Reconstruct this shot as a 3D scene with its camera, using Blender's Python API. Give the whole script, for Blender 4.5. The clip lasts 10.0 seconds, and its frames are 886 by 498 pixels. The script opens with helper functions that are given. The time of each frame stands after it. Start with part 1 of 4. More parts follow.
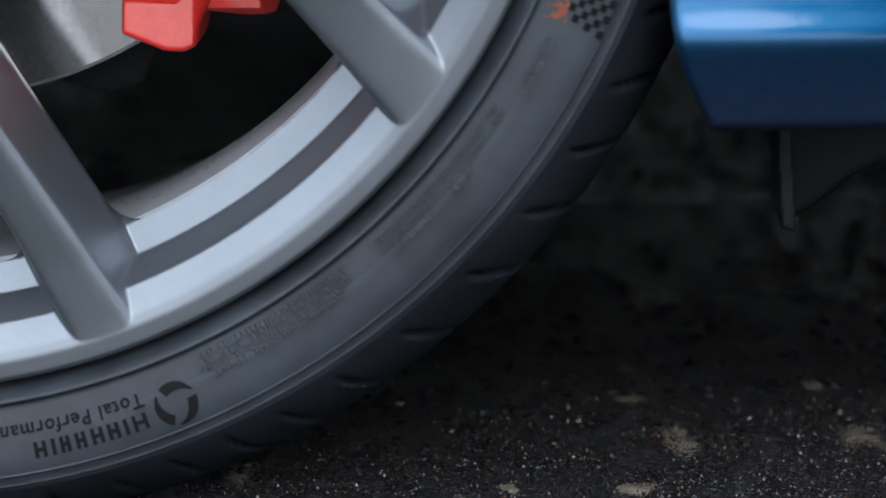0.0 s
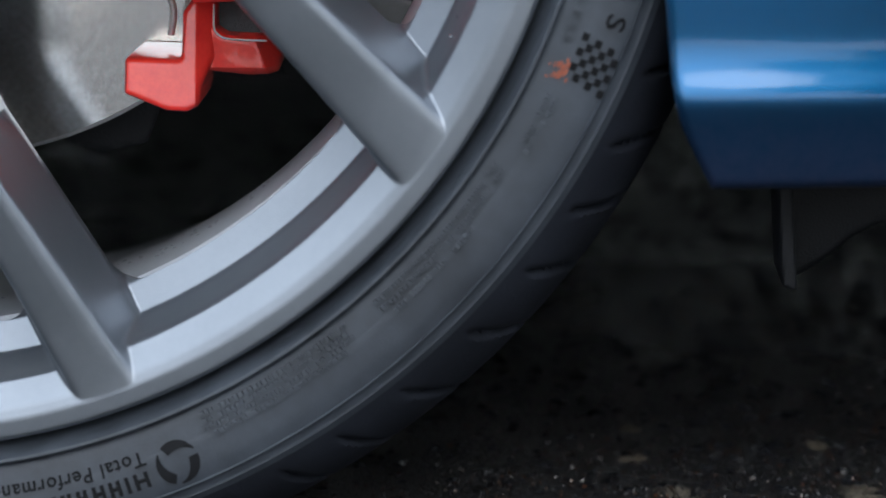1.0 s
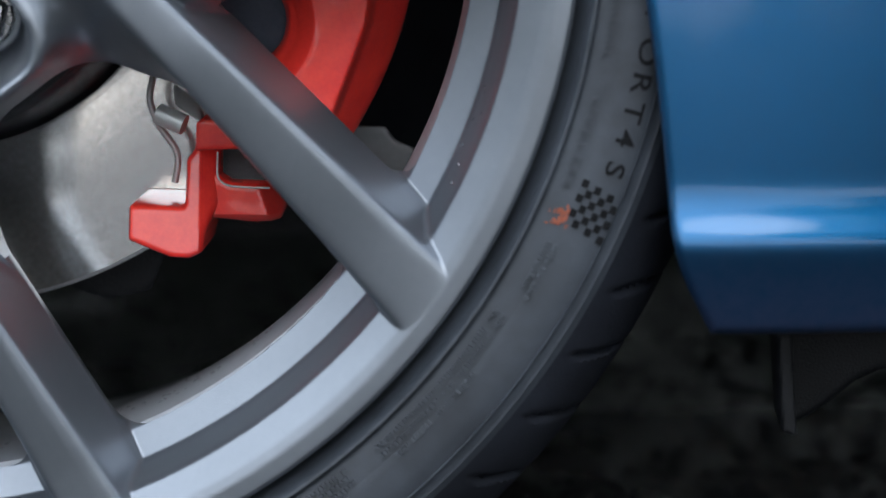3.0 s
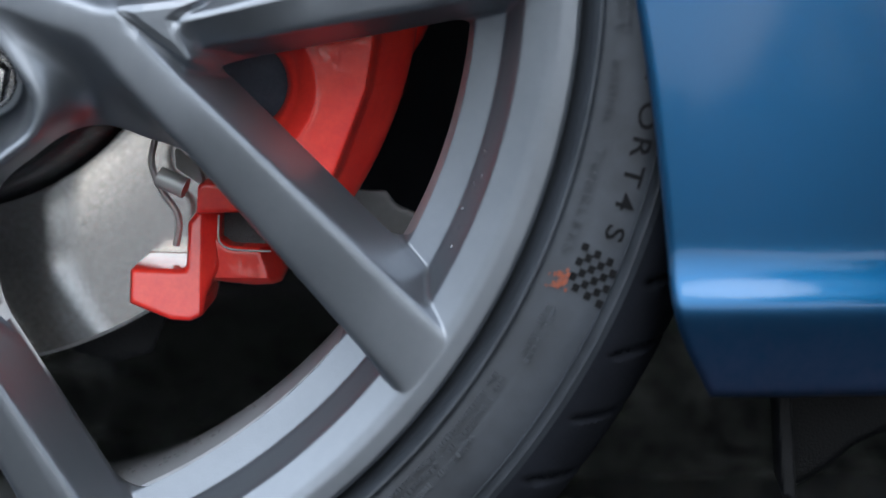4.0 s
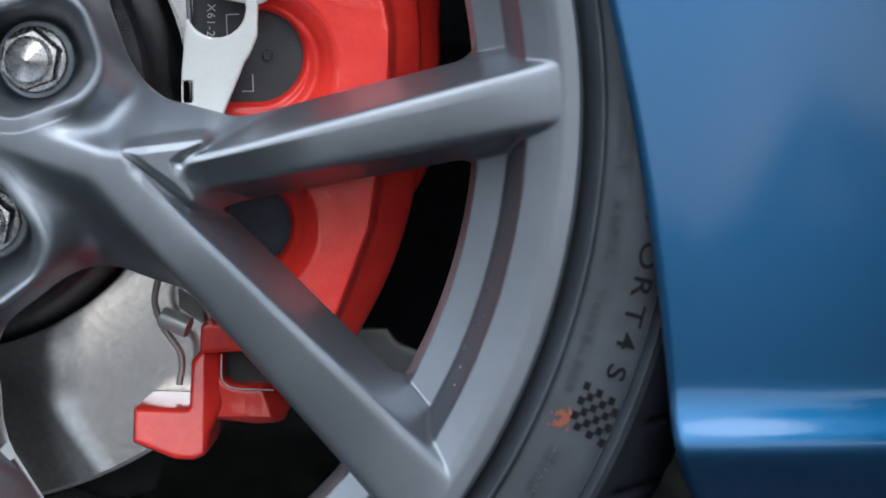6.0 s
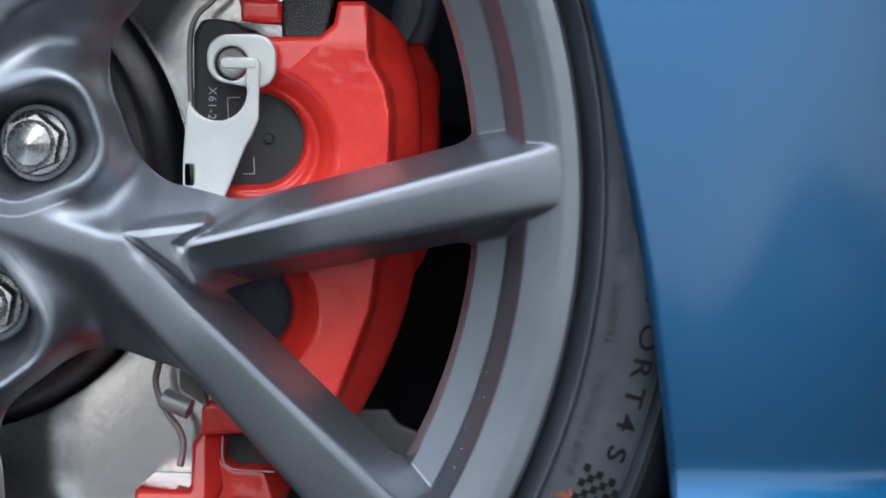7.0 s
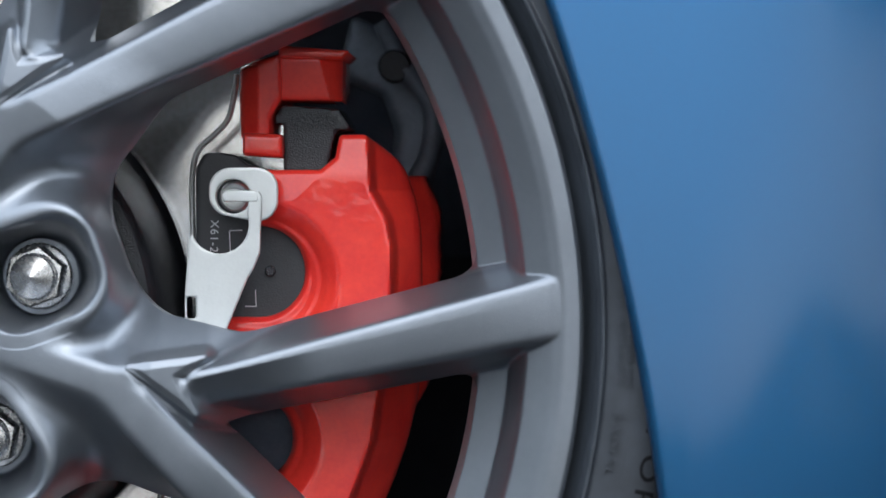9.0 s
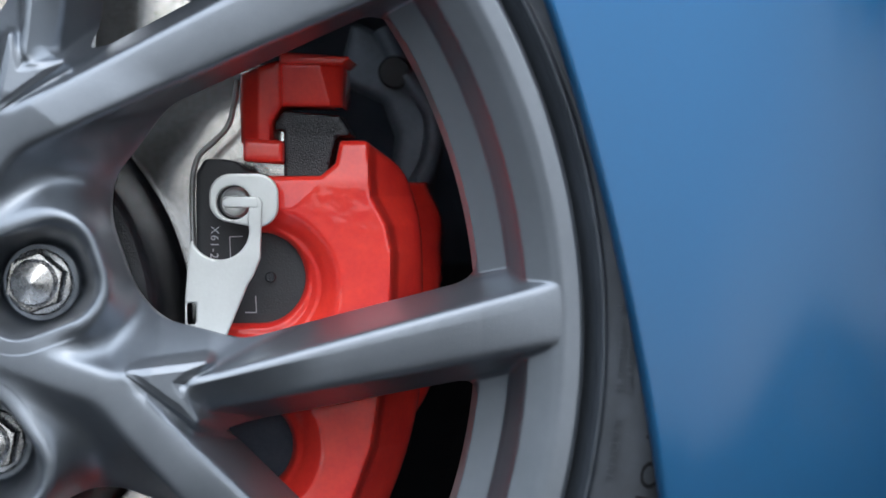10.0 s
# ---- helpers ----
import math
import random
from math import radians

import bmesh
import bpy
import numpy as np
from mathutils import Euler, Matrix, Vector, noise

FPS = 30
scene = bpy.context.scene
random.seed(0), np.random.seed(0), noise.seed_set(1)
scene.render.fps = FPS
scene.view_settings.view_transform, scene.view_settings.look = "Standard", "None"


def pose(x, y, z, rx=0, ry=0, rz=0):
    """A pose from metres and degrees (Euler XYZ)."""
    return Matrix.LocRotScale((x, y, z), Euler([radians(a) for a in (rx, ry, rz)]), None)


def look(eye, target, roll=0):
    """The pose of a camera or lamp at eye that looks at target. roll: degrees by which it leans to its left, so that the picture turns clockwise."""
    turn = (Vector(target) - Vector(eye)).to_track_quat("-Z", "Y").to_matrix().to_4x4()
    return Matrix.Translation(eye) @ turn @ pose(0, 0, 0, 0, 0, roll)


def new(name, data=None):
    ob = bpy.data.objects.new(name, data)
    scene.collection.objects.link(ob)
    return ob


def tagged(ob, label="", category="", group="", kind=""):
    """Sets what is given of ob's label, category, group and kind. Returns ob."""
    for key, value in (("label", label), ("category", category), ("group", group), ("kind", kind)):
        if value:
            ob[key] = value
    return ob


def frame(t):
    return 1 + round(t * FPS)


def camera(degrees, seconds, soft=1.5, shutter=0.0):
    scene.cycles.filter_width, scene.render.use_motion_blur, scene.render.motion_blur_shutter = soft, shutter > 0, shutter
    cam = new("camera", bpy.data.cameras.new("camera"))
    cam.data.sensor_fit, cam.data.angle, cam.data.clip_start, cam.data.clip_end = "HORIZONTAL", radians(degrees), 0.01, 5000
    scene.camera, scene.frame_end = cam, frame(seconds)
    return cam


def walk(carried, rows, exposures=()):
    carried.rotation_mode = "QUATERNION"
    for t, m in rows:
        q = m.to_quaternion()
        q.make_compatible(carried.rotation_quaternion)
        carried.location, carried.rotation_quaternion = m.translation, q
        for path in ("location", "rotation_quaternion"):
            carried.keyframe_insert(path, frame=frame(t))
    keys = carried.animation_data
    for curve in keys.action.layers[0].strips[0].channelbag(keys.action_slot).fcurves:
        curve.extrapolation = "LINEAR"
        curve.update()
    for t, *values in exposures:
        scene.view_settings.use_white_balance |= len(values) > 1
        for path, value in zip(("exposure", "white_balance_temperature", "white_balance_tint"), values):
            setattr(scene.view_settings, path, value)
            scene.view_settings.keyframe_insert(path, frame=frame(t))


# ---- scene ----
HUB = 0.306  # height of the wheel's axle above the ground

cam = camera(16.64, 10.0, soft=1.6)
cam.data.dof.use_dof = True
cam.data.dof.focus_distance = 1.175
cam.data.dof.aperture_fstop = 7.1
# seconds, x, y, z, pitch, lean, yaw
ROWS = [
    (0.0, 0.2352, -1.0843, 0.3446, -12.47, -0.19, 1.47),
    (0.5, 0.2381, -1.0853, 0.3434, -11.99, -0.18, 1.63),
    (1.0, 0.2409, -1.0865, 0.3428, -11.24, -0.14, 1.78),
    (1.5, 0.2431, -1.0880, 0.3426, -10.48, -0.10, 1.90),
    (2.0, 0.2444, -1.0897, 0.3423, -9.72, -0.11, 1.97),
    (2.5, 0.2451, -1.0917, 0.3418, -9.00, -0.06, 2.01),
    (4.0, 0.2468, -1.0969, 0.3398, -7.05, -0.14, 2.09),
    (4.5, 0.2465, -1.0982, 0.3408, -6.42, -0.10, 2.09),
    (5.0, 0.2456, -1.1000, 0.3429, -5.87, -0.06, 2.04),
    (5.5, 0.2443, -1.1014, 0.3447, -5.36, -0.03, 1.97),
    (7.0, 0.2415, -1.1084, 0.3501, -3.33, 0.06, 1.83),
    (7.5, 0.2411, -1.1097, 0.3511, -2.67, 0.12, 1.82),
    (8.0, 0.2414, -1.1110, 0.3517, -1.80, 0.15, 1.83),
    (8.5, 0.2419, -1.1120, 0.3510, -1.23, 0.18, 1.86),
    (9.0, 0.2420, -1.1129, 0.3508, -0.86, 0.21, 1.86),
    (9.5, 0.2417, -1.1127, 0.3505, -0.71, 0.20, 1.85),
    (10.0, 0.2414, -1.1123, 0.3499, -0.70, 0.19, 1.84),
]
walk(cam, [(t, pose(x, y, z, 90 + pitch, lean, yaw)) for t, x, y, z, pitch, lean, yaw in ROWS])

# ---- daylight ----
world = bpy.data.worlds.new("overcast_sky")
scene.world = world
world.use_nodes = True
wn = world.node_tree
sky = wn.nodes.new("ShaderNodeTexSky")
sky.sky_type = "NISHITA"
sky.sun_disc = False
sky.sun_elevation = radians(38)
sky.sun_rotation = radians(166)
sky.air_density, sky.dust_density, sky.ozone_density = 1.0, 3.0, 1.5
# a broken layer of bright cloud, thicker and lighter overhead than near the horizon
coords, split = wn.nodes.new("ShaderNodeTexCoord"), wn.nodes.new("ShaderNodeSeparateXYZ")
puff, cover, height = wn.nodes.new("ShaderNodeTexNoise"), wn.nodes.new("ShaderNodeMapRange"), wn.nodes.new("ShaderNodeMapRange")
puff.inputs["Scale"].default_value, puff.inputs["Detail"].default_value = 1.6, 2
cover.inputs["From Min"].default_value, cover.inputs["From Max"].default_value = 0.30, 0.56
cover.inputs["To Min"].default_value = 0.55
height.inputs["From Min"].default_value, height.inputs["From Max"].default_value = -0.05, 0.9
height.inputs["To Min"].default_value, height.inputs["To Max"].default_value = 5.3, 10.2
mixed = wn.nodes.new("ShaderNodeMix")
tone = wn.nodes.new("ShaderNodeVectorMath")
tone.operation = "SCALE"
tone.inputs[0].default_value = (0.89, 0.985, 1.10)
mixed.data_type = "RGBA"
wn.links.new(coords.outputs["Generated"], split.inputs[0])
wn.links.new(coords.outputs["Generated"], puff.inputs["Vector"])
wn.links.new(puff.outputs["Fac"], cover.inputs["Value"])
wn.links.new(split.outputs["Z"], height.inputs["Value"])
wn.links.new(height.outputs[0], tone.inputs["Scale"])
wn.links.new(cover.outputs[0], mixed.inputs["Factor"])
wn.links.new(sky.outputs["Color"], mixed.inputs["A"])
wn.links.new(tone.outputs[0], mixed.inputs["B"])
wn.nodes["Background"].inputs["Strength"].default_value = 0.10
wn.links.new(mixed.outputs["Result"], wn.nodes["Background"].inputs["Color"])
sun = new("sun", bpy.data.lights.new("sun", "SUN"))
sun.data.energy, sun.data.angle, sun.data.color = 0.17, radians(22), (1.0, 0.96, 0.92)
sun.matrix_world = look((0.90, -3.6, 2.9), (0, 0, 0))
scene.view_settings.exposure = 1.66


# ---- materials ----
def material(name, colour, rough=0.5, metal=0.0, coat=0.0, vary=0.15, scale=30.0, bump=0.0, bump_scale=400.0, rough_vary=0.1, tint=None):
    """A painted, cast or rubber surface: colour that drifts at two scales, uneven gloss and a fine relief."""
    m = bpy.data.materials.new(name)
    m.use_nodes = True
    nt = m.node_tree
    b = nt.nodes["Principled BSDF"]
    co = nt.nodes.new("ShaderNodeTexCoord")
    big, small = nt.nodes.new("ShaderNodeTexNoise"), nt.nodes.new("ShaderNodeTexNoise")
    big.inputs["Scale"].default_value, small.inputs["Scale"].default_value = scale, scale * 11
    big.inputs["Detail"].default_value = small.inputs["Detail"].default_value = 4
    mix = nt.nodes.new("ShaderNodeMath")
    mix.operation = "MULTIPLY_ADD"
    mix.inputs[1].default_value = 0.35
    ramp = nt.nodes.new("ShaderNodeValToRGB")
    lo = [c * (1 - vary) for c in colour]
    hi = tint or [min(1, c * (1 + vary)) for c in colour]
    ramp.color_ramp.elements[0].color, ramp.color_ramp.elements[1].color = (*lo, 1), (*hi, 1)
    ramp.color_ramp.elements[0].position, ramp.color_ramp.elements[1].position = 0.45, 0.9
    for n in (big, small):
        nt.links.new(co.outputs["Object"], n.inputs["Vector"])
    nt.links.new(small.outputs["Fac"], mix.inputs[0])
    nt.links.new(big.outputs["Fac"], mix.inputs[2])
    nt.links.new(mix.outputs[0], ramp.inputs[0])
    nt.links.new(ramp.outputs[0], b.inputs["Base Color"])
    gloss = nt.nodes.new("ShaderNodeMapRange")
    gloss.inputs["To Min"].default_value, gloss.inputs["To Max"].default_value = max(0.02, rough - rough_vary), min(1, rough + rough_vary)
    nt.links.new(small.outputs["Fac"], gloss.inputs["Value"])
    nt.links.new(gloss.outputs[0], b.inputs["Roughness"])
    b.inputs["Metallic"].default_value = metal
    b.inputs["Coat Weight"].default_value = coat
    b.inputs["Coat Roughness"].default_value = 0.09
    if bump:
        fine, rel = nt.nodes.new("ShaderNodeTexNoise"), nt.nodes.new("ShaderNodeBump")
        fine.inputs["Scale"].default_value, fine.inputs["Detail"].default_value = bump_scale, 3
        rel.inputs["Strength"].default_value, rel.inputs["Distance"].default_value = bump, 0.001
        nt.links.new(co.outputs["Object"], fine.inputs["Vector"])
        nt.links.new(fine.outputs["Fac"], rel.inputs["Height"])
        nt.links.new(rel.outputs[0], b.inputs["Normal"])
    return m


def brushed_steel():
    """Turned disc face: fine concentric scratches and a light film of rust dust."""
    m = material("brushed_steel", (0.93, 0.915, 0.89), rough=0.08, metal=0.92, vary=0.17, scale=420, rough_vary=0.02)
    nt = m.node_tree
    b = nt.nodes["Principled BSDF"]
    co = nt.nodes.new("ShaderNodeTexCoord")
    ln, wave, rel = nt.nodes.new("ShaderNodeVectorMath"), nt.nodes.new("ShaderNodeTexNoise"), nt.nodes.new("ShaderNodeBump")
    flat = nt.nodes.new("ShaderNodeVectorMath")
    flat.operation = "MULTIPLY"
    flat.inputs[1].default_value = (1, 0, 1)
    ln.operation = "LENGTH"
    wave.noise_dimensions = "1D"
    wave.inputs["Scale"].default_value, wave.inputs["Detail"].default_value = 5200, 2
    rel.inputs["Strength"].default_value, rel.inputs["Distance"].default_value = 0.055, 0.0002
    nt.links.new(co.outputs["Object"], flat.inputs[0])
    nt.links.new(flat.outputs[0], ln.inputs[0])
    nt.links.new(ln.outputs["Value"], wave.inputs["W"])
    pits, both = nt.nodes.new("ShaderNodeTexNoise"), nt.nodes.new("ShaderNodeMath")
    pits.inputs["Scale"].default_value, pits.inputs["Detail"].default_value = 1100, 4
    both.operation = "ADD"
    nt.links.new(co.outputs["Object"], pits.inputs["Vector"])
    nt.links.new(wave.outputs["Fac"], both.inputs[0])
    nt.links.new(pits.outputs["Fac"], both.inputs[1])
    nt.links.new(both.outputs[0], rel.inputs["Height"])
    nt.links.new(rel.outputs[0], b.inputs["Normal"])
    tan = nt.nodes.new("ShaderNodeTangent")
    tan.direction_type, tan.axis = "RADIAL", "Y"
    nt.links.new(tan.outputs[0], b.inputs["Tangent"])
    b.inputs["Anisotropic"].default_value = 0.5
    return m


def wet_asphalt():
    """Dark wet tarmac: aggregate in relief, damp gloss, rusty grit and pale worn patches."""
    m = bpy.data.materials.new("wet_asphalt")
    m.use_nodes = True
    nt = m.node_tree
    b = nt.nodes["Principled BSDF"]
    co = nt.nodes.new("ShaderNodeTexCoord")
    cell, grit, patch, damp = (nt.nodes.new(k) for k in ("ShaderNodeTexVoronoi", "ShaderNodeTexNoise", "ShaderNodeTexNoise", "ShaderNodeTexNoise"))
    cell.inputs["Scale"].default_value = 760
    grit.inputs["Scale"].default_value, grit.inputs["Detail"].default_value = 420, 5
    patch.inputs["Scale"].default_value, patch.inputs["Detail"].default_value = 9.5, 5
    damp.inputs["Scale"].default_value, damp.inputs["Detail"].default_value = 3.0, 4
    for n in (cell, grit, patch, damp):
        nt.links.new(co.outputs["Object"], n.inputs["Vector"])
    base = nt.nodes.new("ShaderNodeValToRGB")
    e = base.color_ramp.elements
    e[0].color, e[1].color = (0.0040, 0.0058, 0.0100, 1), (0.036, 0.029, 0.028, 1)
    e[0].position, e[1].position = 0.42, 0.74
    nt.links.new(grit.outputs["Fac"], base.inputs[0])
    worn = nt.nodes.new("ShaderNodeValToRGB")
    e = worn.color_ramp.elements
    e[0].position, e[1].position = 0.635, 0.68
    nt.links.new(patch.outputs["Fac"], worn.inputs[0])
    mix = nt.nodes.new("ShaderNodeMix")
    mix.data_type = "RGBA"
    mix.inputs["B"].default_value = (0.024, 0.023, 0.023, 1)
    b.inputs["Specular IOR Level"].default_value = 0.4
    nt.links.new(worn.outputs[0], mix.inputs["Factor"])
    nt.links.new(base.outputs[0], mix.inputs["A"])
    nt.links.new(mix.outputs["Result"], b.inputs["Base Color"])
    wet = nt.nodes.new("ShaderNodeMapRange")
    wet.inputs["From Min"].default_value, wet.inputs["From Max"].default_value = 0.35, 0.65
    wet.inputs["To Min"].default_value, wet.inputs["To Max"].default_value = 0.20, 0.46
    nt.links.new(damp.outputs["Fac"], wet.inputs["Value"])
    nt.links.new(wet.outputs[0], b.inputs["Roughness"])
    add, rel = nt.nodes.new("ShaderNodeMath"), nt.nodes.new("ShaderNodeBump")
    add.operation = "ADD"
    nt.links.new(cell.outputs["Distance"], add.inputs[0])
    nt.links.new(grit.outputs["Fac"], add.inputs[1])
    rel.inputs["Strength"].default_value, rel.inputs["Distance"].default_value = 1.0, 0.0060
    lump, more = nt.nodes.new("ShaderNodeTexNoise"), nt.nodes.new("ShaderNodeMath")
    lump.inputs["Scale"].default_value, lump.inputs["Detail"].default_value = 260, 5
    more.operation = "MULTIPLY_ADD"
    more.inputs[1].default_value = 1.7
    nt.links.new(co.outputs["Object"], lump.inputs["Vector"])
    nt.links.new(lump.outputs["Fac"], more.inputs[0])
    nt.links.new(add.outputs[0], more.inputs[2])
    nt.links.new(more.outputs[0], rel.inputs["Height"])
    # patches of paler and darker stone
    tone, vary = nt.nodes.new("ShaderNodeMapRange"), nt.nodes.new("ShaderNodeVectorMath")
    tone.inputs["From Min"].default_value, tone.inputs["From Max"].default_value = 0.36, 0.66
    tone.inputs["To Min"].default_value, tone.inputs["To Max"].default_value = 0.5, 1.8
    vary.operation = "SCALE"
    nt.links.new(lump.outputs["Fac"], tone.inputs["Value"])
    nt.links.new(mix.outputs["Result"], vary.inputs[0])
    nt.links.new(tone.outputs[0], vary.inputs["Scale"])
    nt.links.new(vary.outputs[0], b.inputs["Base Color"])
    nt.links.new(rel.outputs[0], b.inputs["Normal"])
    return m


ALLOY = material("satin_grey_alloy_paint", (0.240, 0.264, 0.297), rough=0.34, metal=0.80, vary=0.07, scale=25, bump=0.10, bump_scale=1700, rough_vary=0.05)
BARREL = material("dark_alloy_barrel", (0.40, 0.42, 0.45), rough=0.42, metal=0.6, vary=0.12, scale=18, bump=0.05)
RUBBER = material("tyre_rubber", (0.042, 0.050, 0.062), rough=0.50, vary=0.42, scale=13, bump=0.12, bump_scale=900)
MARKING = material("black_sidewall_print", (0.008, 0.0085, 0.010), rough=0.85, vary=0.1)
TREAD = material("worn_tread_rubber", (0.015, 0.018, 0.026), rough=0.7, vary=0.25, scale=30, bump=0.2, bump_scale=700)
RED = material("red_caliper_paint", (0.90, 0.027, 0.025), rough=0.45, coat=1.0, vary=0.14, scale=55, bump=0.16, bump_scale=70, tint=(0.97, 0.052, 0.032))
nt = RED.node_tree
nt.links.new(nt.nodes["Bump"].outputs[0], nt.nodes["Principled BSDF"].inputs["Coat Normal"])
RED.node_tree.nodes["Principled BSDF"].inputs["Specular IOR Level"].default_value = 0.25
RED.node_tree.nodes["Principled BSDF"].inputs["Coat Roughness"].default_value = 0.045
CAST = material("black_cast_iron", (0.020, 0.022, 0.027), rough=0.22, vary=0.3, scale=60, bump=0.42, bump_scale=1500)
PAD = material("black_pad_plate", (0.030, 0.032, 0.036), rough=0.5, vary=0.2, scale=50, bump=0.15, bump_scale=1200)
ZINC = material("zinc_plated_steel", (0.66, 0.68, 0.67), rough=0.4, metal=0.4, vary=0.06, scale=60, bump=0.06, bump_scale=800)
CHROME = material("bright_steel", (0.62, 0.61, 0.60), rough=0.27, metal=1.0, vary=0.05, scale=60, rough_vary=0.06)
STRIP = material("dull_spring_steel", (0.55, 0.55, 0.54), rough=0.5, metal=0.25, vary=0.1, scale=90)
DISC = brushed_steel()
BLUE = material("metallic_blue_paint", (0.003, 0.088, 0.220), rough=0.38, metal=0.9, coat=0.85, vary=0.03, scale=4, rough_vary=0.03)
PLASTIC = material("black_textured_plastic", (0.008, 0.009, 0.011), rough=0.55, vary=0.2, scale=40, bump=0.3, bump_scale=900)
LINER = material("wheel_arch_liner_felt", (0.085, 0.098, 0.128), rough=0.9, vary=0.3, scale=40, bump=0.3, bump_scale=500)
UNDER = material("dark_underbody_felt", (0.024, 0.028, 0.036), rough=0.9, vary=0.3, scale=40, bump=0.3, bump_scale=500)
ALUMINIUM = material("dull_cast_aluminium", (0.16, 0.19, 0.23), rough=0.5, metal=0.3, vary=0.25, scale=50, bump=0.3, bump_scale=700)
SHIELD = material("dull_grey_sheet_steel", (0.20, 0.205, 0.21), rough=0.5, metal=0.4, vary=0.2, scale=30)
ORANGE = material("orange_paint_mark", (0.30, 0.082, 0.045), rough=0.7, vary=0.3, scale=200)
MARKING.node_tree.nodes["Principled BSDF"].inputs["Specular IOR Level"].default_value = 0.2
for dull in (PLASTIC, LINER, TREAD):
    dull.node_tree.nodes["Principled BSDF"].inputs["Specular IOR Level"].default_value = 0.25
PRINT = material("white_part_print", (0.55, 0.56, 0.58), rough=0.6, vary=0.1)
PEBBLE = material("grit", (0.030, 0.022, 0.018), rough=0.16, vary=0.5, scale=60)
TARMAC = wet_asphalt()
BLUE.node_tree.nodes["Principled BSDF"].inputs["Coat Roughness"].default_value = 0.09
# a thin spatter of road dirt along the panel foot; its blue also brightens the underside
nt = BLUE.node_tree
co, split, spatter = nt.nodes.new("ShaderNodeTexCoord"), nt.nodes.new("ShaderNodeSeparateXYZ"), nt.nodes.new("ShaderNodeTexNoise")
low, film, dirt_and_sheen = nt.nodes.new("ShaderNodeMapRange"), nt.nodes.new("ShaderNodeMath"), nt.nodes.new("ShaderNodeMix")
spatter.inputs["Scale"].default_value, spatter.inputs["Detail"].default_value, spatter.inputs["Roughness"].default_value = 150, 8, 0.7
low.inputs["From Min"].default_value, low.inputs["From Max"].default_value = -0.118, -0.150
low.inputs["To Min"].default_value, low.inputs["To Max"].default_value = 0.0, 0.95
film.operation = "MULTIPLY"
dirt_and_sheen.data_type = "RGBA"
# bluer than dirt: the sheen on the sill's underside is put into this colour
dirt_and_sheen.inputs["B"].default_value = (0.120, 0.140, 0.290, 1)
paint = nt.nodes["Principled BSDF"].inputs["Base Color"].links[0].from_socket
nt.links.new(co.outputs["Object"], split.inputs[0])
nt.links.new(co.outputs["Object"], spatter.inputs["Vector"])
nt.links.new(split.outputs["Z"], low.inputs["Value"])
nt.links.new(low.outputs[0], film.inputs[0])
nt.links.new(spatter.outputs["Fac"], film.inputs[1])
nt.links.new(film.outputs[0], dirt_and_sheen.inputs["Factor"])
nt.links.new(paint, dirt_and_sheen.inputs["A"])
nt.links.new(dirt_and_sheen.outputs["Result"], nt.nodes["Principled BSDF"].inputs["Base Color"])
nt = PEBBLE.node_tree
isle, hue = nt.nodes.new("ShaderNodeNewGeometry"), nt.nodes.new("ShaderNodeValToRGB")
hue.color_ramp.interpolation = "CONSTANT"
hue.color_ramp.elements[0].color = (0.010, 0.011, 0.014, 1)
for at, col in ((0.40, (0.021, 0.021, 0.024, 1)), (0.62, (0.050, 0.031, 0.022, 1)), (0.91, (0.10, 0.042, 0.022, 1)), (0.97, (0.09, 0.085, 0.08, 1))):
    hue.color_ramp.elements.new(at).color = col
hue.color_ramp.elements[-1].color = (0.16, 0.14, 0.12, 1)
hue.color_ramp.elements[-1].position = 0.985
nt.links.new(isle.outputs["Random Per Island"], hue.inputs[0])
nt.links.new(hue.outputs[0], nt.nodes["Principled BSDF"].inputs["Base Color"])
WATER = material("water", (0.9, 0.93, 0.95), rough=0.03, vary=0.0, rough_vary=0.0)
WATER.node_tree.nodes["Principled BSDF"].inputs["Transmission Weight"].default_value = 0.9
WATER.node_tree.nodes["Principled BSDF"].inputs["IOR"].default_value = 1.33


# ---- building helpers ----
def link(name, me, mat, parent=None, label="", smooth=True, sharp=40):
    me.materials.append(mat)
    if smooth:
        me.polygons.foreach_set("use_smooth", [True] * len(me.polygons))
        me.set_sharp_from_angle(angle=radians(sharp))
    ob = new(name, me)
    if parent is not None:
        ob.parent = parent
    if label:
        ob["label"] = label
    return ob


def mesh_of(verts, faces):
    me = bpy.data.meshes.new("m")
    me.from_pydata([tuple(map(float, v)) for v in verts], [], [tuple(map(int, f)) for f in faces])
    me.update()
    return me


def part(name, bm, mat, parent, label="", sharp=40):
    me = bpy.data.meshes.new(name)
    bm.to_mesh(me)
    bm.free()
    return link(name, me, mat, parent, label, sharp=sharp)


def smin(a, b, k):
    h = np.clip(0.5 + 0.5 * (b - a) / k, 0, 1)
    return b + (a - b) * h - k * h * (1 - h)


def smax(a, b, k):
    return -smin(-a, -b, k)


def step(x):
    x = np.clip(x, 0, 1)
    return x * x * (3 - 2 * x)


def segment(u, w, p, q):
    d = np.array(q) - np.array(p)
    t = np.clip(((u - p[0]) * d[0] + (w - p[1]) * d[1]) / (d @ d), 0, 1)
    return np.hypot(u - p[0] - t * d[0], w - p[1] - t * d[1]), t


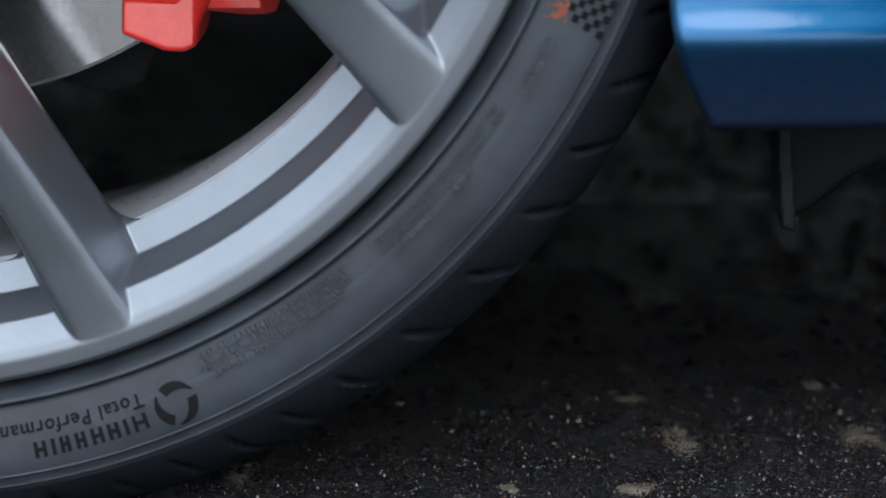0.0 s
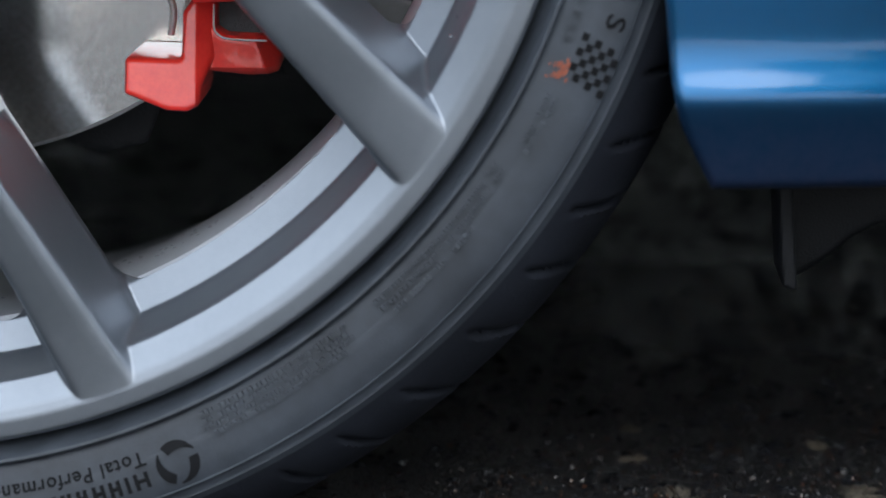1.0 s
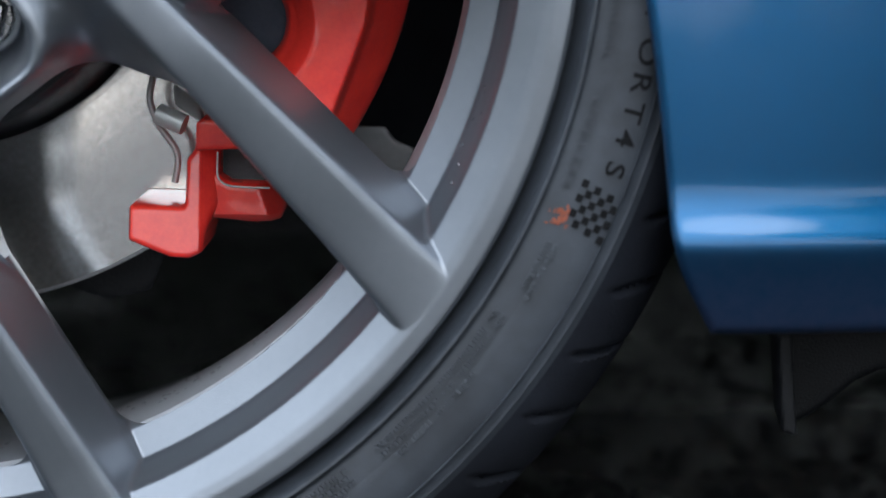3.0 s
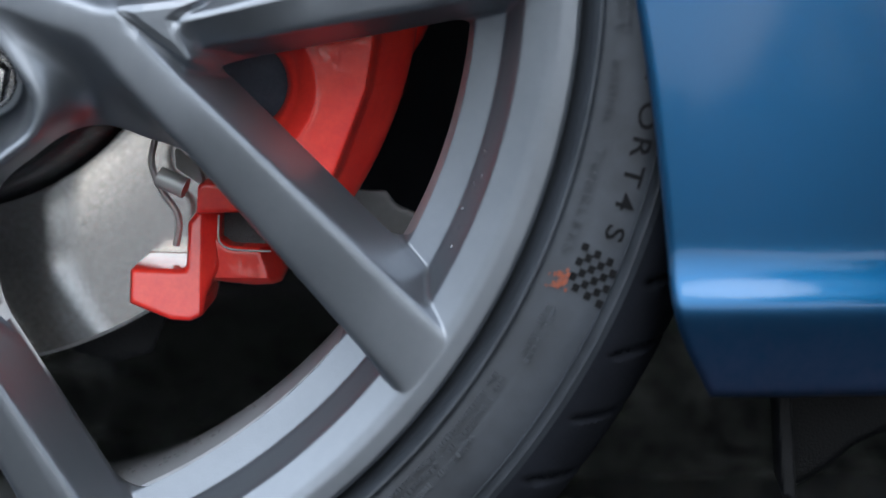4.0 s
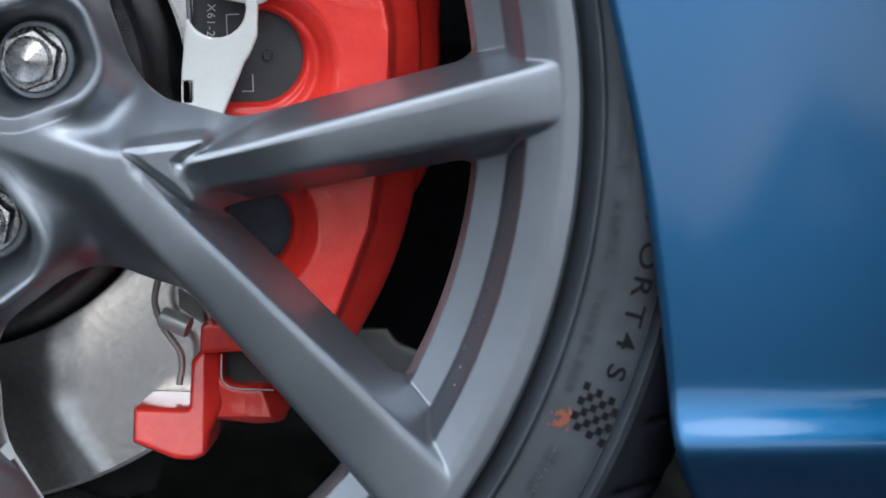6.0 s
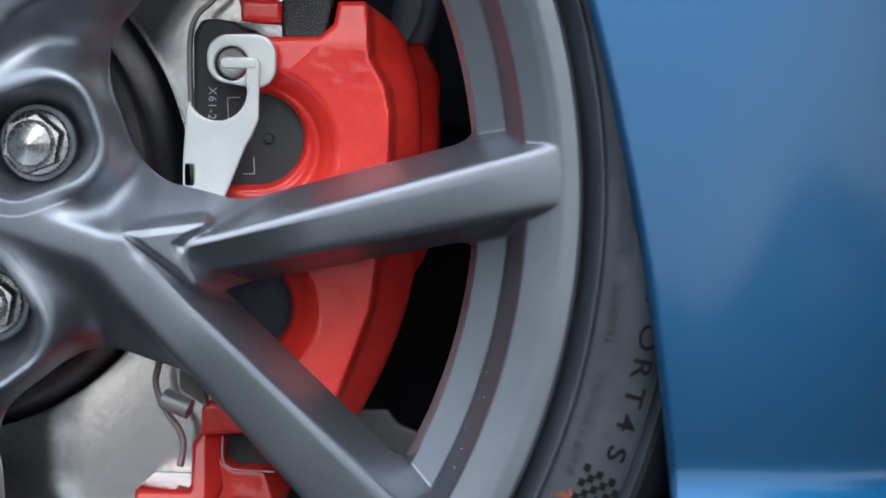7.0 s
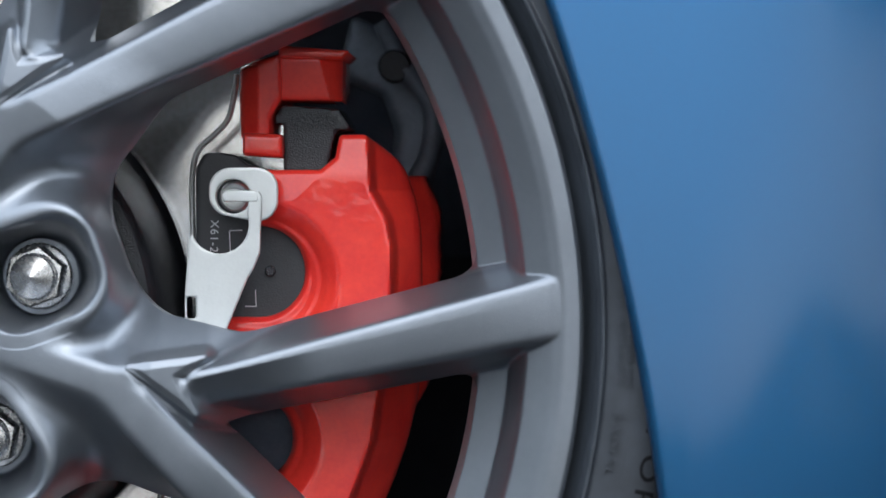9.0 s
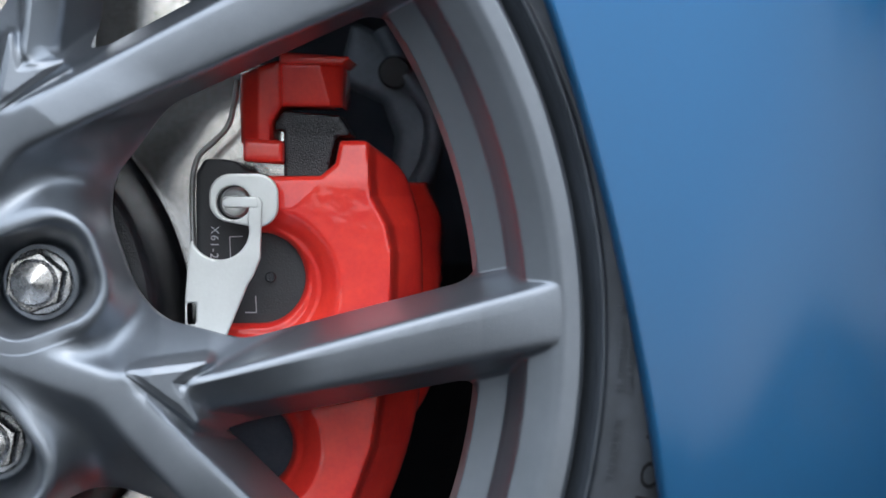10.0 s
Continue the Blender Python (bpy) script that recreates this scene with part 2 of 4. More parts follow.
def polygon(u, w, pts, rnd=0.0):
    """Signed distance to a polygon with corners rounded by rnd."""
    best = np.full(np.shape(u), 9.0)
    inside = np.zeros(np.shape(u), bool)
    for p, q in zip(pts, pts[1:] + pts[:1]):
        best = np.minimum(best, segment(u, w, p, q)[0])
        with np.errstate(divide="ignore", invalid="ignore"):
            cross = ((p[1] > w) != (q[1] > w)) & (u < (q[0] - p[0]) * (w - p[1]) / (q[1] - p[1] + 1e-12) + p[0])
        inside ^= cross
    return np.where(inside, -best, best) - rnd


def relief(field, height, us, ws, back, polar=False, draft=0.0):
    """A cast or pressed body: the area where field(u, w) < 0, with its front at y = height(u, w) and a wall back to y = back."""
    A, B = np.meshgrid(us, ws, indexing="ij")
    U, W = (A * np.cos(B), A * np.sin(B)) if polar else (A.copy(), B.copy())
    F = field(U, W)
    neg = F < 0
    n, m = U.shape
    cells = neg[:-1, :-1] | neg[1:, :-1] | neg[:-1, 1:] | neg[1:, 1:]
    used = np.zeros(U.shape, bool)
    for i, j in ((0, 0), (1, 0), (0, 1), (1, 1)):
        used[i:n - 1 + i, j:m - 1 + j] |= cells
    out = used & ~neg
    pu, pw = U[out], W[out]
    for _ in range(4):
        f, e = field(pu, pw), 1e-5
        gu, gw = (field(pu + e, pw) - f) / e, (field(pu, pw + e) - f) / e
        g = np.maximum(gu * gu + gw * gw, 0.05)
        k = np.clip(f / g, -0.003, 0.003)
        pu, pw = pu - k * gu, pw - k * gw
    U[out], W[out] = pu, pw
    idx = -np.ones(U.shape, int)
    idx[used] = np.arange(used.sum())
    u, w = U[used], W[used]
    V = np.stack([u, height(u, w), w], 1)
    ci, cj = np.nonzero(cells)
    Q = np.stack([idx[ci, cj], idx[ci, cj + 1], idx[ci + 1, cj + 1], idx[ci + 1, cj]], 1)
    v0, v1, v2 = V[Q[0, 0]], V[Q[0, 1]], V[Q[0, 2]]
    if np.cross(v1 - v0, v2 - v0)[1] > 0:
        Q = Q[:, ::-1]
    edges = {}
    for q in Q.tolist():
        for a, b in zip(q, q[1:] + q[:1]):
            if edges.pop((b, a), None) is None:
                edges[(a, b)] = 1
    rim = sorted({a for e in edges for a in e})
    at = {a: len(V) + i for i, a in enumerate(rim)}
    low = V[rim].copy()
    low[:, 1] = np.maximum(back, low[:, 1])
    if draft:
        f, e = field(low[:, 0], low[:, 2]), 1e-5
        gu, gw = (field(low[:, 0] + e, low[:, 2]) - f) / e, (field(low[:, 0], low[:, 2] + e) - f) / e
        inner = np.hypot(low[:, 0], low[:, 2]) < 0.2555
        low[:, 0], low[:, 2] = low[:, 0] - draft * gu * inner, low[:, 2] - draft * gw * inner
    V = np.concatenate([V, low])
    faces = Q.tolist() + [[b, a, at[a], at[b]] for a, b in edges]
    return mesh_of(V, faces)


def bevelled(front, b):
    """Height of a flat plate at y = front whose edge is rounded by b."""
    return lambda d: front + b - np.sqrt(np.maximum(0, b * b - np.maximum(0, b - np.maximum(d, 0)) ** 2))


def plate(name, pts, front, back, mat, parent, rnd=0.0015, edge=0.0015, res=0.0008, cut=None, label="", shape=None):
    """A flat piece with rounded outline and rounded front edge; cut: a field that is taken away; shape: extra height."""
    us = np.arange(min(p[0] for p in pts) - rnd - 2 * res, max(p[0] for p in pts) + rnd + 2 * res, res)
    ws = np.arange(min(p[1] for p in pts) - rnd - 2 * res, max(p[1] for p in pts) + rnd + 2 * res, res)
    def field(u, w):
        f = polygon(u, w, pts, rnd)
        return np.maximum(f, -cut(u, w)) if cut else f
    h = bevelled(front, edge)
    return link(name, relief(field, lambda u, w: h(-field(u, w)) + (shape(u, w) if shape else 0), us, ws, back), mat, parent, label, sharp=35)


def spun(profile, turns, warp=None):
    """A body of revolution about the y axis: profile of (radius, y)."""
    n, k = turns, len(profile)
    th = np.arange(n) * 2 * np.pi / n
    R, Y = np.array([p[0] for p in profile]), np.array([p[1] for p in profile])
    T, RR = np.meshgrid(th, R, indexing="ij")
    YY = np.broadcast_to(Y, T.shape).copy()
    RR = RR.copy()
    if warp:
        RR, YY = warp(T, RR, YY)
    V = np.stack([RR * np.cos(T), YY, RR * np.sin(T)], -1).reshape(-1, 3)
    i, j = np.meshgrid(np.arange(n), np.arange(k - 1), indexing="ij")
    i2 = (i + 1) % n
    Q = np.stack([i * k + j, i * k + j + 1, i2 * k + j + 1, i2 * k + j], -1).reshape(-1, 4)
    return V, Q


def curve_of(pts, n):
    """Catmull-Rom through the points, n steps a span."""
    P = np.array([2 * np.array(pts[0]) - np.array(pts[1]), *pts, 2 * np.array(pts[-1]) - np.array(pts[-2])], float)
    out = []
    for a, b, c, d in zip(P, P[1:], P[2:], P[3:]):
        for t in np.arange(n) / n:
            out.append(0.5 * (2 * b + (c - a) * t + (2 * a - 5 * b + 4 * c - d) * t * t + (3 * b - a - 3 * c + d) * t ** 3))
    return np.array(out + [P[-2]])


def tube(name, pts, r, mat, parent, label="", flat=1.0, sides=10):
    P = curve_of(pts, 6)
    V, faces = [], []
    for i, p in enumerate(P):
        d = P[min(i + 1, len(P) - 1)] - P[max(i - 1, 0)]
        d /= np.linalg.norm(d)
        a = np.cross(d, (0, 1, 0))
        a /= np.linalg.norm(a)
        b = np.cross(d, a)
        V += [p + r * (math.cos(s) * a + flat * math.sin(s) * b) for s in np.arange(sides) * 2 * math.pi / sides]
    for i in range(len(P) - 1):
        faces += [(i * sides + s, i * sides + (s + 1) % sides, (i + 1) * sides + (s + 1) % sides, (i + 1) * sides + s) for s in range(sides)]
    faces += [tuple(range(sides))[::-1], tuple(range((len(P) - 1) * sides, len(P) * sides))]
    return link(name, mesh_of(V, faces), mat, parent, label)


# ---- ground ----
bm = bmesh.new()
bmesh.ops.create_grid(bm, x_segments=8, y_segments=8, size=600)
ground = part("ground", bm, TARMAC, None)
tagged(ground, "dark wet asphalt with gritty aggregate and pale worn patches", "ground", kind="structure")

# ---- the car ----
car = new("car")
car.location = (0, 0, HUB)
tagged(car, "glossy metallic blue car standing on wet asphalt", "car")


def holder(name, label, parent=car):
    """A part that is one mesh of its own and carries the smaller pieces."""
    o = new(name)
    o.parent = parent
    o["label"] = label
    return o


# -- alloy wheel: five Y spokes cast with the lip --
AXIS = radians(-16.8)
GROUND = -HUB
DEG = math.pi / 180
WEB = [(0.0912, 0.0122), (0.1165, 0.0232), (0.1092, 0.0136), (0.1192, 0.0022)]


def nut_place(u, w, s):
    """Outwards and sideways from the nut at the border of the fifth."""
    c, d = math.cos(36 * DEG), s * math.sin(36 * DEG)
    return u * c + w * d - 0.054, -u * d + w * c


def nut_distance(u, w):
    return np.minimum(*(np.hypot(*nut_place(u, w, s)) for s in (1, -1)))


def well(u, w):
    """Signed distance to the rounded, outward-drawn rim of the nearer nut well."""
    def one(s):
        a, b = nut_place(u, w, s)
        p, q = np.abs(a - 0.0046) - 0.0088, np.abs(b) - 0.0046
        return np.hypot(np.maximum(p, 0), np.maximum(q, 0)) + np.minimum(np.maximum(p, q), 0) - 0.0164
    return np.minimum(one(1), one(-1))


def one_spoke(u, w):
    """Outline of one Y, and the distance to its flat crest."""
    b = np.abs(w)
    d, t = segment(u, b, (0.097, 0.0), (0.2465, 0.0846))
    f = smin(d - (0.0142 + 0.0055 * t), smax(b - 0.0335, u - 0.118, 0.014), 0.016)
    low, t = segment(u, w, (0.0883, 0.0026), (0.2449, -0.0875))
    high, q = segment(u, w, (0.1190, 0.0123), (0.2467, 0.0842))
    stem, _ = segment(u, w, (0.030, 0.0050), (0.0885, 0.0036))
    crest = smin(smin(low - (0.0060 + 0.0075 * t), high - (0.0050 + 0.0057 * q), 0.010), stem - 0.0050, 0.003)
    return f, crest


def spoke_field(u, w):
    """Outline of the casting and the distance to its crest, for the fifth round the axis of one Y and its neighbours."""
    r = np.hypot(u, w)
    f, crest = one_spoke(u, w)
    for turn in (-72 * DEG, 72 * DEG):
        c, d = math.cos(turn), math.sin(turn)
        g, h = one_spoke(u * c + w * d, -u * d + w * c)
        f, crest = smin(f, g, 0.016), smin(crest, h, 0.008)
    f = smin(f, r - 0.0890, 0.016)
    # each nut well has a raised rim
    crest = smin(crest, np.sqrt(well(u, w) ** 2 + 0.0040 ** 2) - 0.0022, 0.010)
    crest = smin(crest, r - 0.037, 0.008)
    crest = 0.5 * (crest + np.sqrt(crest * crest + 0.0013 ** 2))
    return f, np.maximum(crest, 0), r


def wheel_field(u, w):
    f, _, r = spoke_field(u, w)
    return np.maximum(smin(f, 0.2190 - r, 0.010), np.maximum(r - 0.2575, 0.030 - r))


LIP_R = [0.2000, 0.2185, 0.2305, 0.2363, 0.2460, 0.2500]
LIP_Y = [0.0700, 0.0350, 0.0290, 0.0078, 0.0014, 0.0000]


def lip(r):
    """Depth of the inner lip below the face: chamfer, steep wall, chamfer down to the opening."""
    return sum(np.interp(r + o, LIP_R, LIP_Y) for o in (-0.0008, -0.0003, 0.0003, 0.0008)) / 4


def wheel_height(u, w):
    f, dc, r = spoke_field(u, w)
    de = 0.5 * (np.sqrt(f * f + 0.0022 ** 2) - f)
    # a narrow chamfer beside the crest, then the steep flank
    cut = 0.5 * (dc - 0.0019 + np.sqrt((dc - 0.0019) ** 2 + 0.0008 ** 2))
    s = cut / (cut + de + 1e-5)
    face = np.interp(r, [0.03, 0.07, 0.10, 0.16, 0.22, 0.245, 0.2565], [-0.004, -0.008, -0.010, -0.005, -0.0008, 0.0, 0.0])
    drop = np.interp(r, [0.05, 0.085, 0.13, 0.165, 0.195, 0.225, 0.245], [0.022, 0.040, 0.043, 0.040, 0.038, 0.036, 0.034])
    # the face leans back a little away from its crest, more where the upper arm begins
    n = 0.4849 * (u - 0.0885) + 0.8746 * (w - 0.0030)
    m = -0.4933 * (u - 0.1190) + 0.8699 * (w - 0.0123)
    upper = step((w - 0.001) / 0.008)
    tilt = 0.10 * np.clip(0.006 - n, 0, 0.020) * (1 - upper) * step((u - 0.118) / 0.02) + (0.10 + 0.75 * step((0.162 - u) / 0.042)) * np.clip(0.004 - m, 0, 0.016) * upper * step((u - 0.108) / 0.012)
    face = face + tilt * step((0.252 - r) / 0.055)
    # the spoke's flanks run into the wall of the lip in rounded corners
    flank = face + 0.50 * smin(dc, 0.0019, 0.0008) + drop * (s + np.maximum(f, 0) / 0.006)
    ring = lip(r)
    y = smin(flank, ring, np.clip(0.95 * ring, 0.0002, 0.0110))
    web = polygon(u, w, WEB, 0.0010)
    level = face - tilt
    y = smin(y, level + 0.0050 + 1.1 * np.maximum(web, 0) + 2.5 * np.maximum(u - 0.1195, 0) * step((0.021 - w) / 0.008), 0.010)
    y = smin(y, level + 0.0014 + 2.2 * np.maximum(web, 0) + 0.42 * np.maximum(web, -0.0026), 0.0030)
    # the nut well: a level floor, then an even slope up to the rim
    up = np.maximum(nut_distance(u, w) - 0.0145, 0)
    inside = np.maximum(-0.0010 - well(u, w), 0)
    y = smax(y, np.where(well(u, w) < 0.004, 0.0375 - 0.046 * step(up / (up + inside + 1e-5)), -0.02), 0.005)
    return y + 0.0018 * np.clip((r - 0.2555) / 0.0020, 0, 1) ** 2


wheel = holder("wheel", "satin grey alloy wheel with five Y-shaped spokes and a low-profile tyre")
me = relief(wheel_field, wheel_height, np.concatenate([np.arange(0.0302, 0.205, 0.0006), np.arange(0.205, 0.2571, 0.0004), [0.2575]]), np.linspace(-36 * DEG, 36 * DEG, 541), 0.050, polar=True, draft=0.003)
me.materials.append(ALLOY)
for k in range(5):
    o = link("spoke", me, ALLOY, wheel, "satin grey cast Y spoke with its piece of stepped lip", sharp=75) if k == 0 else new("spoke", me)
    o.parent = wheel
    o["label"] = "satin grey cast Y spoke with its piece of stepped lip"
    o.rotation_euler = (0, -(AXIS + k * 72 * DEG), 0)
V, Q = spun([(0.2574, 0.004), (0.2570, 0.014), (0.250, 0.020), (0.2330, 0.044), (0.2192, 0.046), (0.2165, 0.050), (0.2165, 0.080), (0.2190, 0.110), (0.2260, 0.150), (0.2310, 0.205), (0.2335, 0.2190), (0.2330, 0.226), (0.2500, 0.228), (0.2560, 0.222), (0.2500, 0.215)], 256)
link("barrel", mesh_of(V, Q), BARREL, wheel, "dark grey inner barrel of the rim")
V, Q = spun([(0.0001, -0.006), (0.020, -0.006), (0.029, -0.0045), (0.0315, -0.002), (0.032, 0.004), (0.032, 0.05)], 64)
link("centre_cap", mesh_of(V, Q), ALLOY, wheel)


def lug_nut(angle):
    """A flanged hexagon nut with a coned steel cap."""
    at = np.array((0.054 * math.cos(angle), 0, 0.054 * math.sin(angle)))
    V, Q = spun([(0.0126, 0.0400), (0.0126, 0.0338), (0.0120, 0.0330), (0.0090, 0.0322)], 48)
    C, P = spun([(0.0092, 0.0212), (0.0087, 0.0208), (0.0086, 0.0176), (0.0080, 0.0169), (0.0040, 0.0154), (0.0001, 0.0139)], 48)
    faces = Q.tolist() + (P + len(V)).tolist()
    V = np.concatenate([V, C])
    hexa = []
    for rad, y in ((0.0117, 0.0330), (0.0117, 0.0224), (0.0111, 0.0212), (0.0088, 0.0210)):
        hexa += [(rad * math.cos(0.35 + k * math.pi / 3), y, rad * math.sin(0.35 + k * math.pi / 3)) for k in range(6)]
    o = len(V)
    faces += [(o + q * 6 + k, o + q * 6 + 6 + k, o + q * 6 + 6 + (k + 1) % 6, o + q * 6 + (k + 1) % 6) for q in range(3) for k in range(6)]
    V = np.concatenate([V, np.array(hexa)]) + at
    return link("lug_nut", mesh_of(V, faces), CHROME, wheel, "bright steel hexagon wheel nut", sharp=25)


for k in range(5):
    lug_nut(AXIS + (36 + 72 * k) * DEG)

# -- tyre --
TYRE = curve_of([(0.2440, 0.022), (0.2560, 0.0130), (0.2585, 0.0095), (0.2605, 0.0060), (0.2620, 0.0036), (0.2632, 0.0002), (0.2642, -0.0020), (0.2654, -0.0020), (0.2664, -0.0004), (0.2700, -0.0012), (0.2758, -0.0022), (0.2764, -0.0022), (0.2770, -0.0030), (0.2860, -0.0032), (0.2910, -0.0024), (0.2917, -0.0022), (0.2922, -0.0031), (0.2927, -0.0020), (0.2957, -0.0008), (0.2963, -0.0011), (0.2968, 0.0000), (0.3040, 0.0050), (0.3110, 0.0130), (0.3168, 0.0235), (0.3205, 0.0360), (0.3225, 0.060), (0.3235, 0.100), (0.3235, 0.150), (0.3215, 0.205), (0.3120, 0.228), (0.2950, 0.240), (0.2700, 0.238), (0.2500, 0.226)], 3)


def tyre_warp(T, R, Y):
    """Cross grooves over the shoulder, and the flat where the tyre stands on the ground."""
    ph = T * 70 / (2 * np.pi) + 0.3 * np.sin(5 * T) + 0.12 * np.sin(11 * T) - (R - 0.305) * 24
    cut = np.exp(-((ph % 1 - 0.5) / 0.05) ** 4) * step((R - 0.3030) / 0.003) * (Y < 0.06)
    R, Y = R - 0.0018 * cut, Y + 0.0036 * cut
    main = sum(np.exp(-((Y - c) / 0.006) ** 4) for c in (0.065, 0.10, 0.14, 0.18)) * (R > 0.318)
    R = R - 0.006 * main
    Z = R * np.sin(T)
    under = np.maximum(0, GROUND + 0.0005 - Z)
    press = np.maximum(0, -np.sin(T) - 0.86) / 0.14
    Y = Y - 0.0035 * press * np.exp(-((R - 0.296) / 0.018) ** 2) * (Y < 0.08)
    lim = np.where(Z < GROUND + 0.0005, (GROUND + 0.0005) / np.minimum(np.sin(T), -0.2), R)
    return np.minimum(R, lim), Y


V, Q = spun([tuple(p) for p in TYRE], 70 * 20, tyre_warp)
me = mesh_of(V, Q)
tyre = link("tyre", me, RUBBER, wheel, "dull black low-profile tyre with raised sidewall lettering", sharp=50)
me.materials.append(TREAD)
far = np.hypot(V[Q][:, :, 0], V[Q][:, :, 2]).mean(1)
me.polygons.foreach_set("material_index", ((far > 0.2985) | (V[Q][:, :, 1].mean(1) > 0.03)).astype(int).tolist())


def sidewall_y(r, a):
    press = max(0, -math.sin(a) - 0.86) / 0.14
    return float(np.interp(r, TYRE[:72, 0], TYRE[:72, 1])) - 0.0035 * press * math.exp(-((r - 0.296) / 0.018) ** 2)


def on_wall(s, q, angle, r, lift):
    """From a strip (s along, q outwards) to the sidewall: s runs clockwise from angle."""
    rr = r + q
    a = angle - s / r
    return (rr * math.cos(a), sidewall_y(rr, a) - lift, rr * math.sin(a))


def lettering(text, size, angle, r, mat, lift=0.0006, name="sidewall_lettering", spacing=1.0, label="", span=0.0, centred=False, stretch=1.0, bold=0.0):
    """Raised words round the sidewall, tops outwards, from angle clockwise, or centred on it; span: the length to fill."""
    cu = bpy.data.curves.new("t", "FONT")
    cu.body, cu.size, cu.extrude, cu.space_character = text, size, 0.0004, spacing
    cu.resolution_u, cu.offset = 3, bold
    cu.align_x = "CENTER" if centred else "LEFT"
    tmp = new("t", cu)
    me = bpy.data.meshes.new_from_object(tmp.evaluated_get(bpy.context.evaluated_depsgraph_get()))
    bpy.data.objects.remove(tmp)
    wide = span / max(v.co.x for v in me.vertices) if span else stretch
    for v in me.vertices:
        v.co = on_wall(wide * v.co.x, v.co.y, angle, r, lift + v.co.z)
    me.update()
    return link(name, me, mat, wheel, label, smooth=False)


def bars(name, rows, mat, lift=0.0004, label=""):
    """Raised bars on the sidewall: (angle in degrees, radius, length along, height outwards)."""
    V, F = [], []
    for ang, r, ln, ht in rows:
        n = max(1, int(ln / 0.003))
        b = len(V)
        for i in range(n + 1):
            for q in (0, ht):
                V.append(on_wall(ln * i / n, q, ang * DEG, r, lift + 0.0004))
                V.append(on_wall(ln * i / n, q, ang * DEG, r, -0.0004))
        for i in range(n):
            o = b + i * 4
            F += [(o, o + 2, o + 6, o + 4), (o + 3, o + 2, o, o + 1)[::1] if i == 0 else (o, o + 4, o + 5, o + 1), (o + 2, o + 3, o + 7, o + 6), (o, o + 4, o + 5, o + 1)]
        o = b + n * 4
        F.append((o, o + 2, o + 3, o + 1))
    return link(name, mesh_of(V, F), mat, wheel, label, smooth=False)


# words and marks on the sidewall
lettering("RADIAL", 0.0048, -6.7 * DEG, 0.2700, RUBBER, spacing=1.25, span=0.0235)
lettering("TUBELESS", 0.0048, -13.5 * DEG, 0.2700, RUBBER, spacing=1.25, span=0.0405)
lettering("Total Performance", 0.0073, -69.4 * DEG, 0.2737, MARKING, lift=0.0002, spacing=1.12, bold=0.00008)
# brand word as plain blocks, and a round emblem beside it
for a, wide in ((0, 0.0056), (1.54, 0.0016), (2.24, 0.0044), (3.50, 0.0046), (4.86, 0.0040), (6.10, 0.0038), (7.25, 0.0016), (7.95, 0.0046)):
    strokes = [(-69.60 - a, 0.2809, 0.0014, 0.0060)]
    if wide > 0.002:
        strokes += [(-69.60 - a, 0.2832, wide, 0.0014), (-69.60 - a - (wide - 0.0014) / 0.285 / DEG, 0.2809, 0.0014, 0.0060)]
    bars("brand_letter", strokes, MARKING, 0.0002, "black block letter on the sidewall")
for a, sign in ((-5.9, "S"), (-8.2, "P"), (-10.6, "O"), (-12.9, "R"), (-15.1, "T"), (-17.1, "4"), (-19.5, "S")):
    lettering(sign, 0.0098, a * DEG, 0.2827, MARKING, lift=0.0002, label="black printed letter on the sidewall", centred=True, stretch=1.35, bold=0.0001)


def emblem():
    """Three curved blades in a ring, each growing from a point to a blunt end."""
    V, F = [], []
    for k in range(3):
        n, o = 14, len(V)
        for i in range(n + 1):
            t = (80 + 120 * k + 104 * i / n) * DEG
            thick = 0.0006 + 0.0033 * math.sin(min(1.0, i / n * 1.25) * math.pi / 2)
            for q in (0.0083, 0.0083 - thick):
                V.append(on_wall(q * math.cos(t), q * math.sin(t), -67.1 * DEG, 0.2820, 0.0006))
        F += [(o + 2 * i, o + 2 * i + 1, o + 2 * i + 3, o + 2 * i + 2) for i in range(n)]
    return link("emblem", mesh_of(V, F), MARKING, wheel, "black ring emblem of three curved blades", smooth=False)


emblem()
random.seed(5)
small = []
for start, end, radii in ((-50.4, -64.2, (0.2684, 0.2712, 0.2740)), (-51.2, -63.6, (0.2766,)), (-33.0, -47.6, (0.2696, 0.2730)), (-38.0, -47.0, (0.2764,)), (-26.3, -31.0, (0.2736, 0.2764)), (2.0, -4.5, (0.2700, 0.2735))):
    for r in radii:
        a = start
        while a > end:
            ln = random.choice((0.0008, 0.0012, 0.0016, 0.0010))
            if random.random() < 0.86:
                small.append((a, r + random.uniform(-0.0002, 0.0002), ln, random.choice((0.0016, 0.0019, 0.0010))))
            a -= (ln + 0.0006) / r / DEG
bars("small_print", small, RUBBER, 0.0010)["kind"] = "stuff"
for i in range(6):
    for j in range(6):
        if (i + j) % 2 == 0:
            bars("chequer", [(-20.9 - i * 0.60 - j * 0.10, 0.2765 + j * 0.0026, 0.0029, 0.0025)], MARKING, 0.0002)
smudge = [(-24.2 - random.gauss(0, 0.42), 0.2735 + random.gauss(0, 0.0019), random.uniform(0.0004, 0.0016), random.uniform(0.0004, 0.0013)) for i in range(44)]
bars("balance_mark", smudge, ORANGE, 0.0001, "smudged orange paint mark")["kind"] = "stuff"

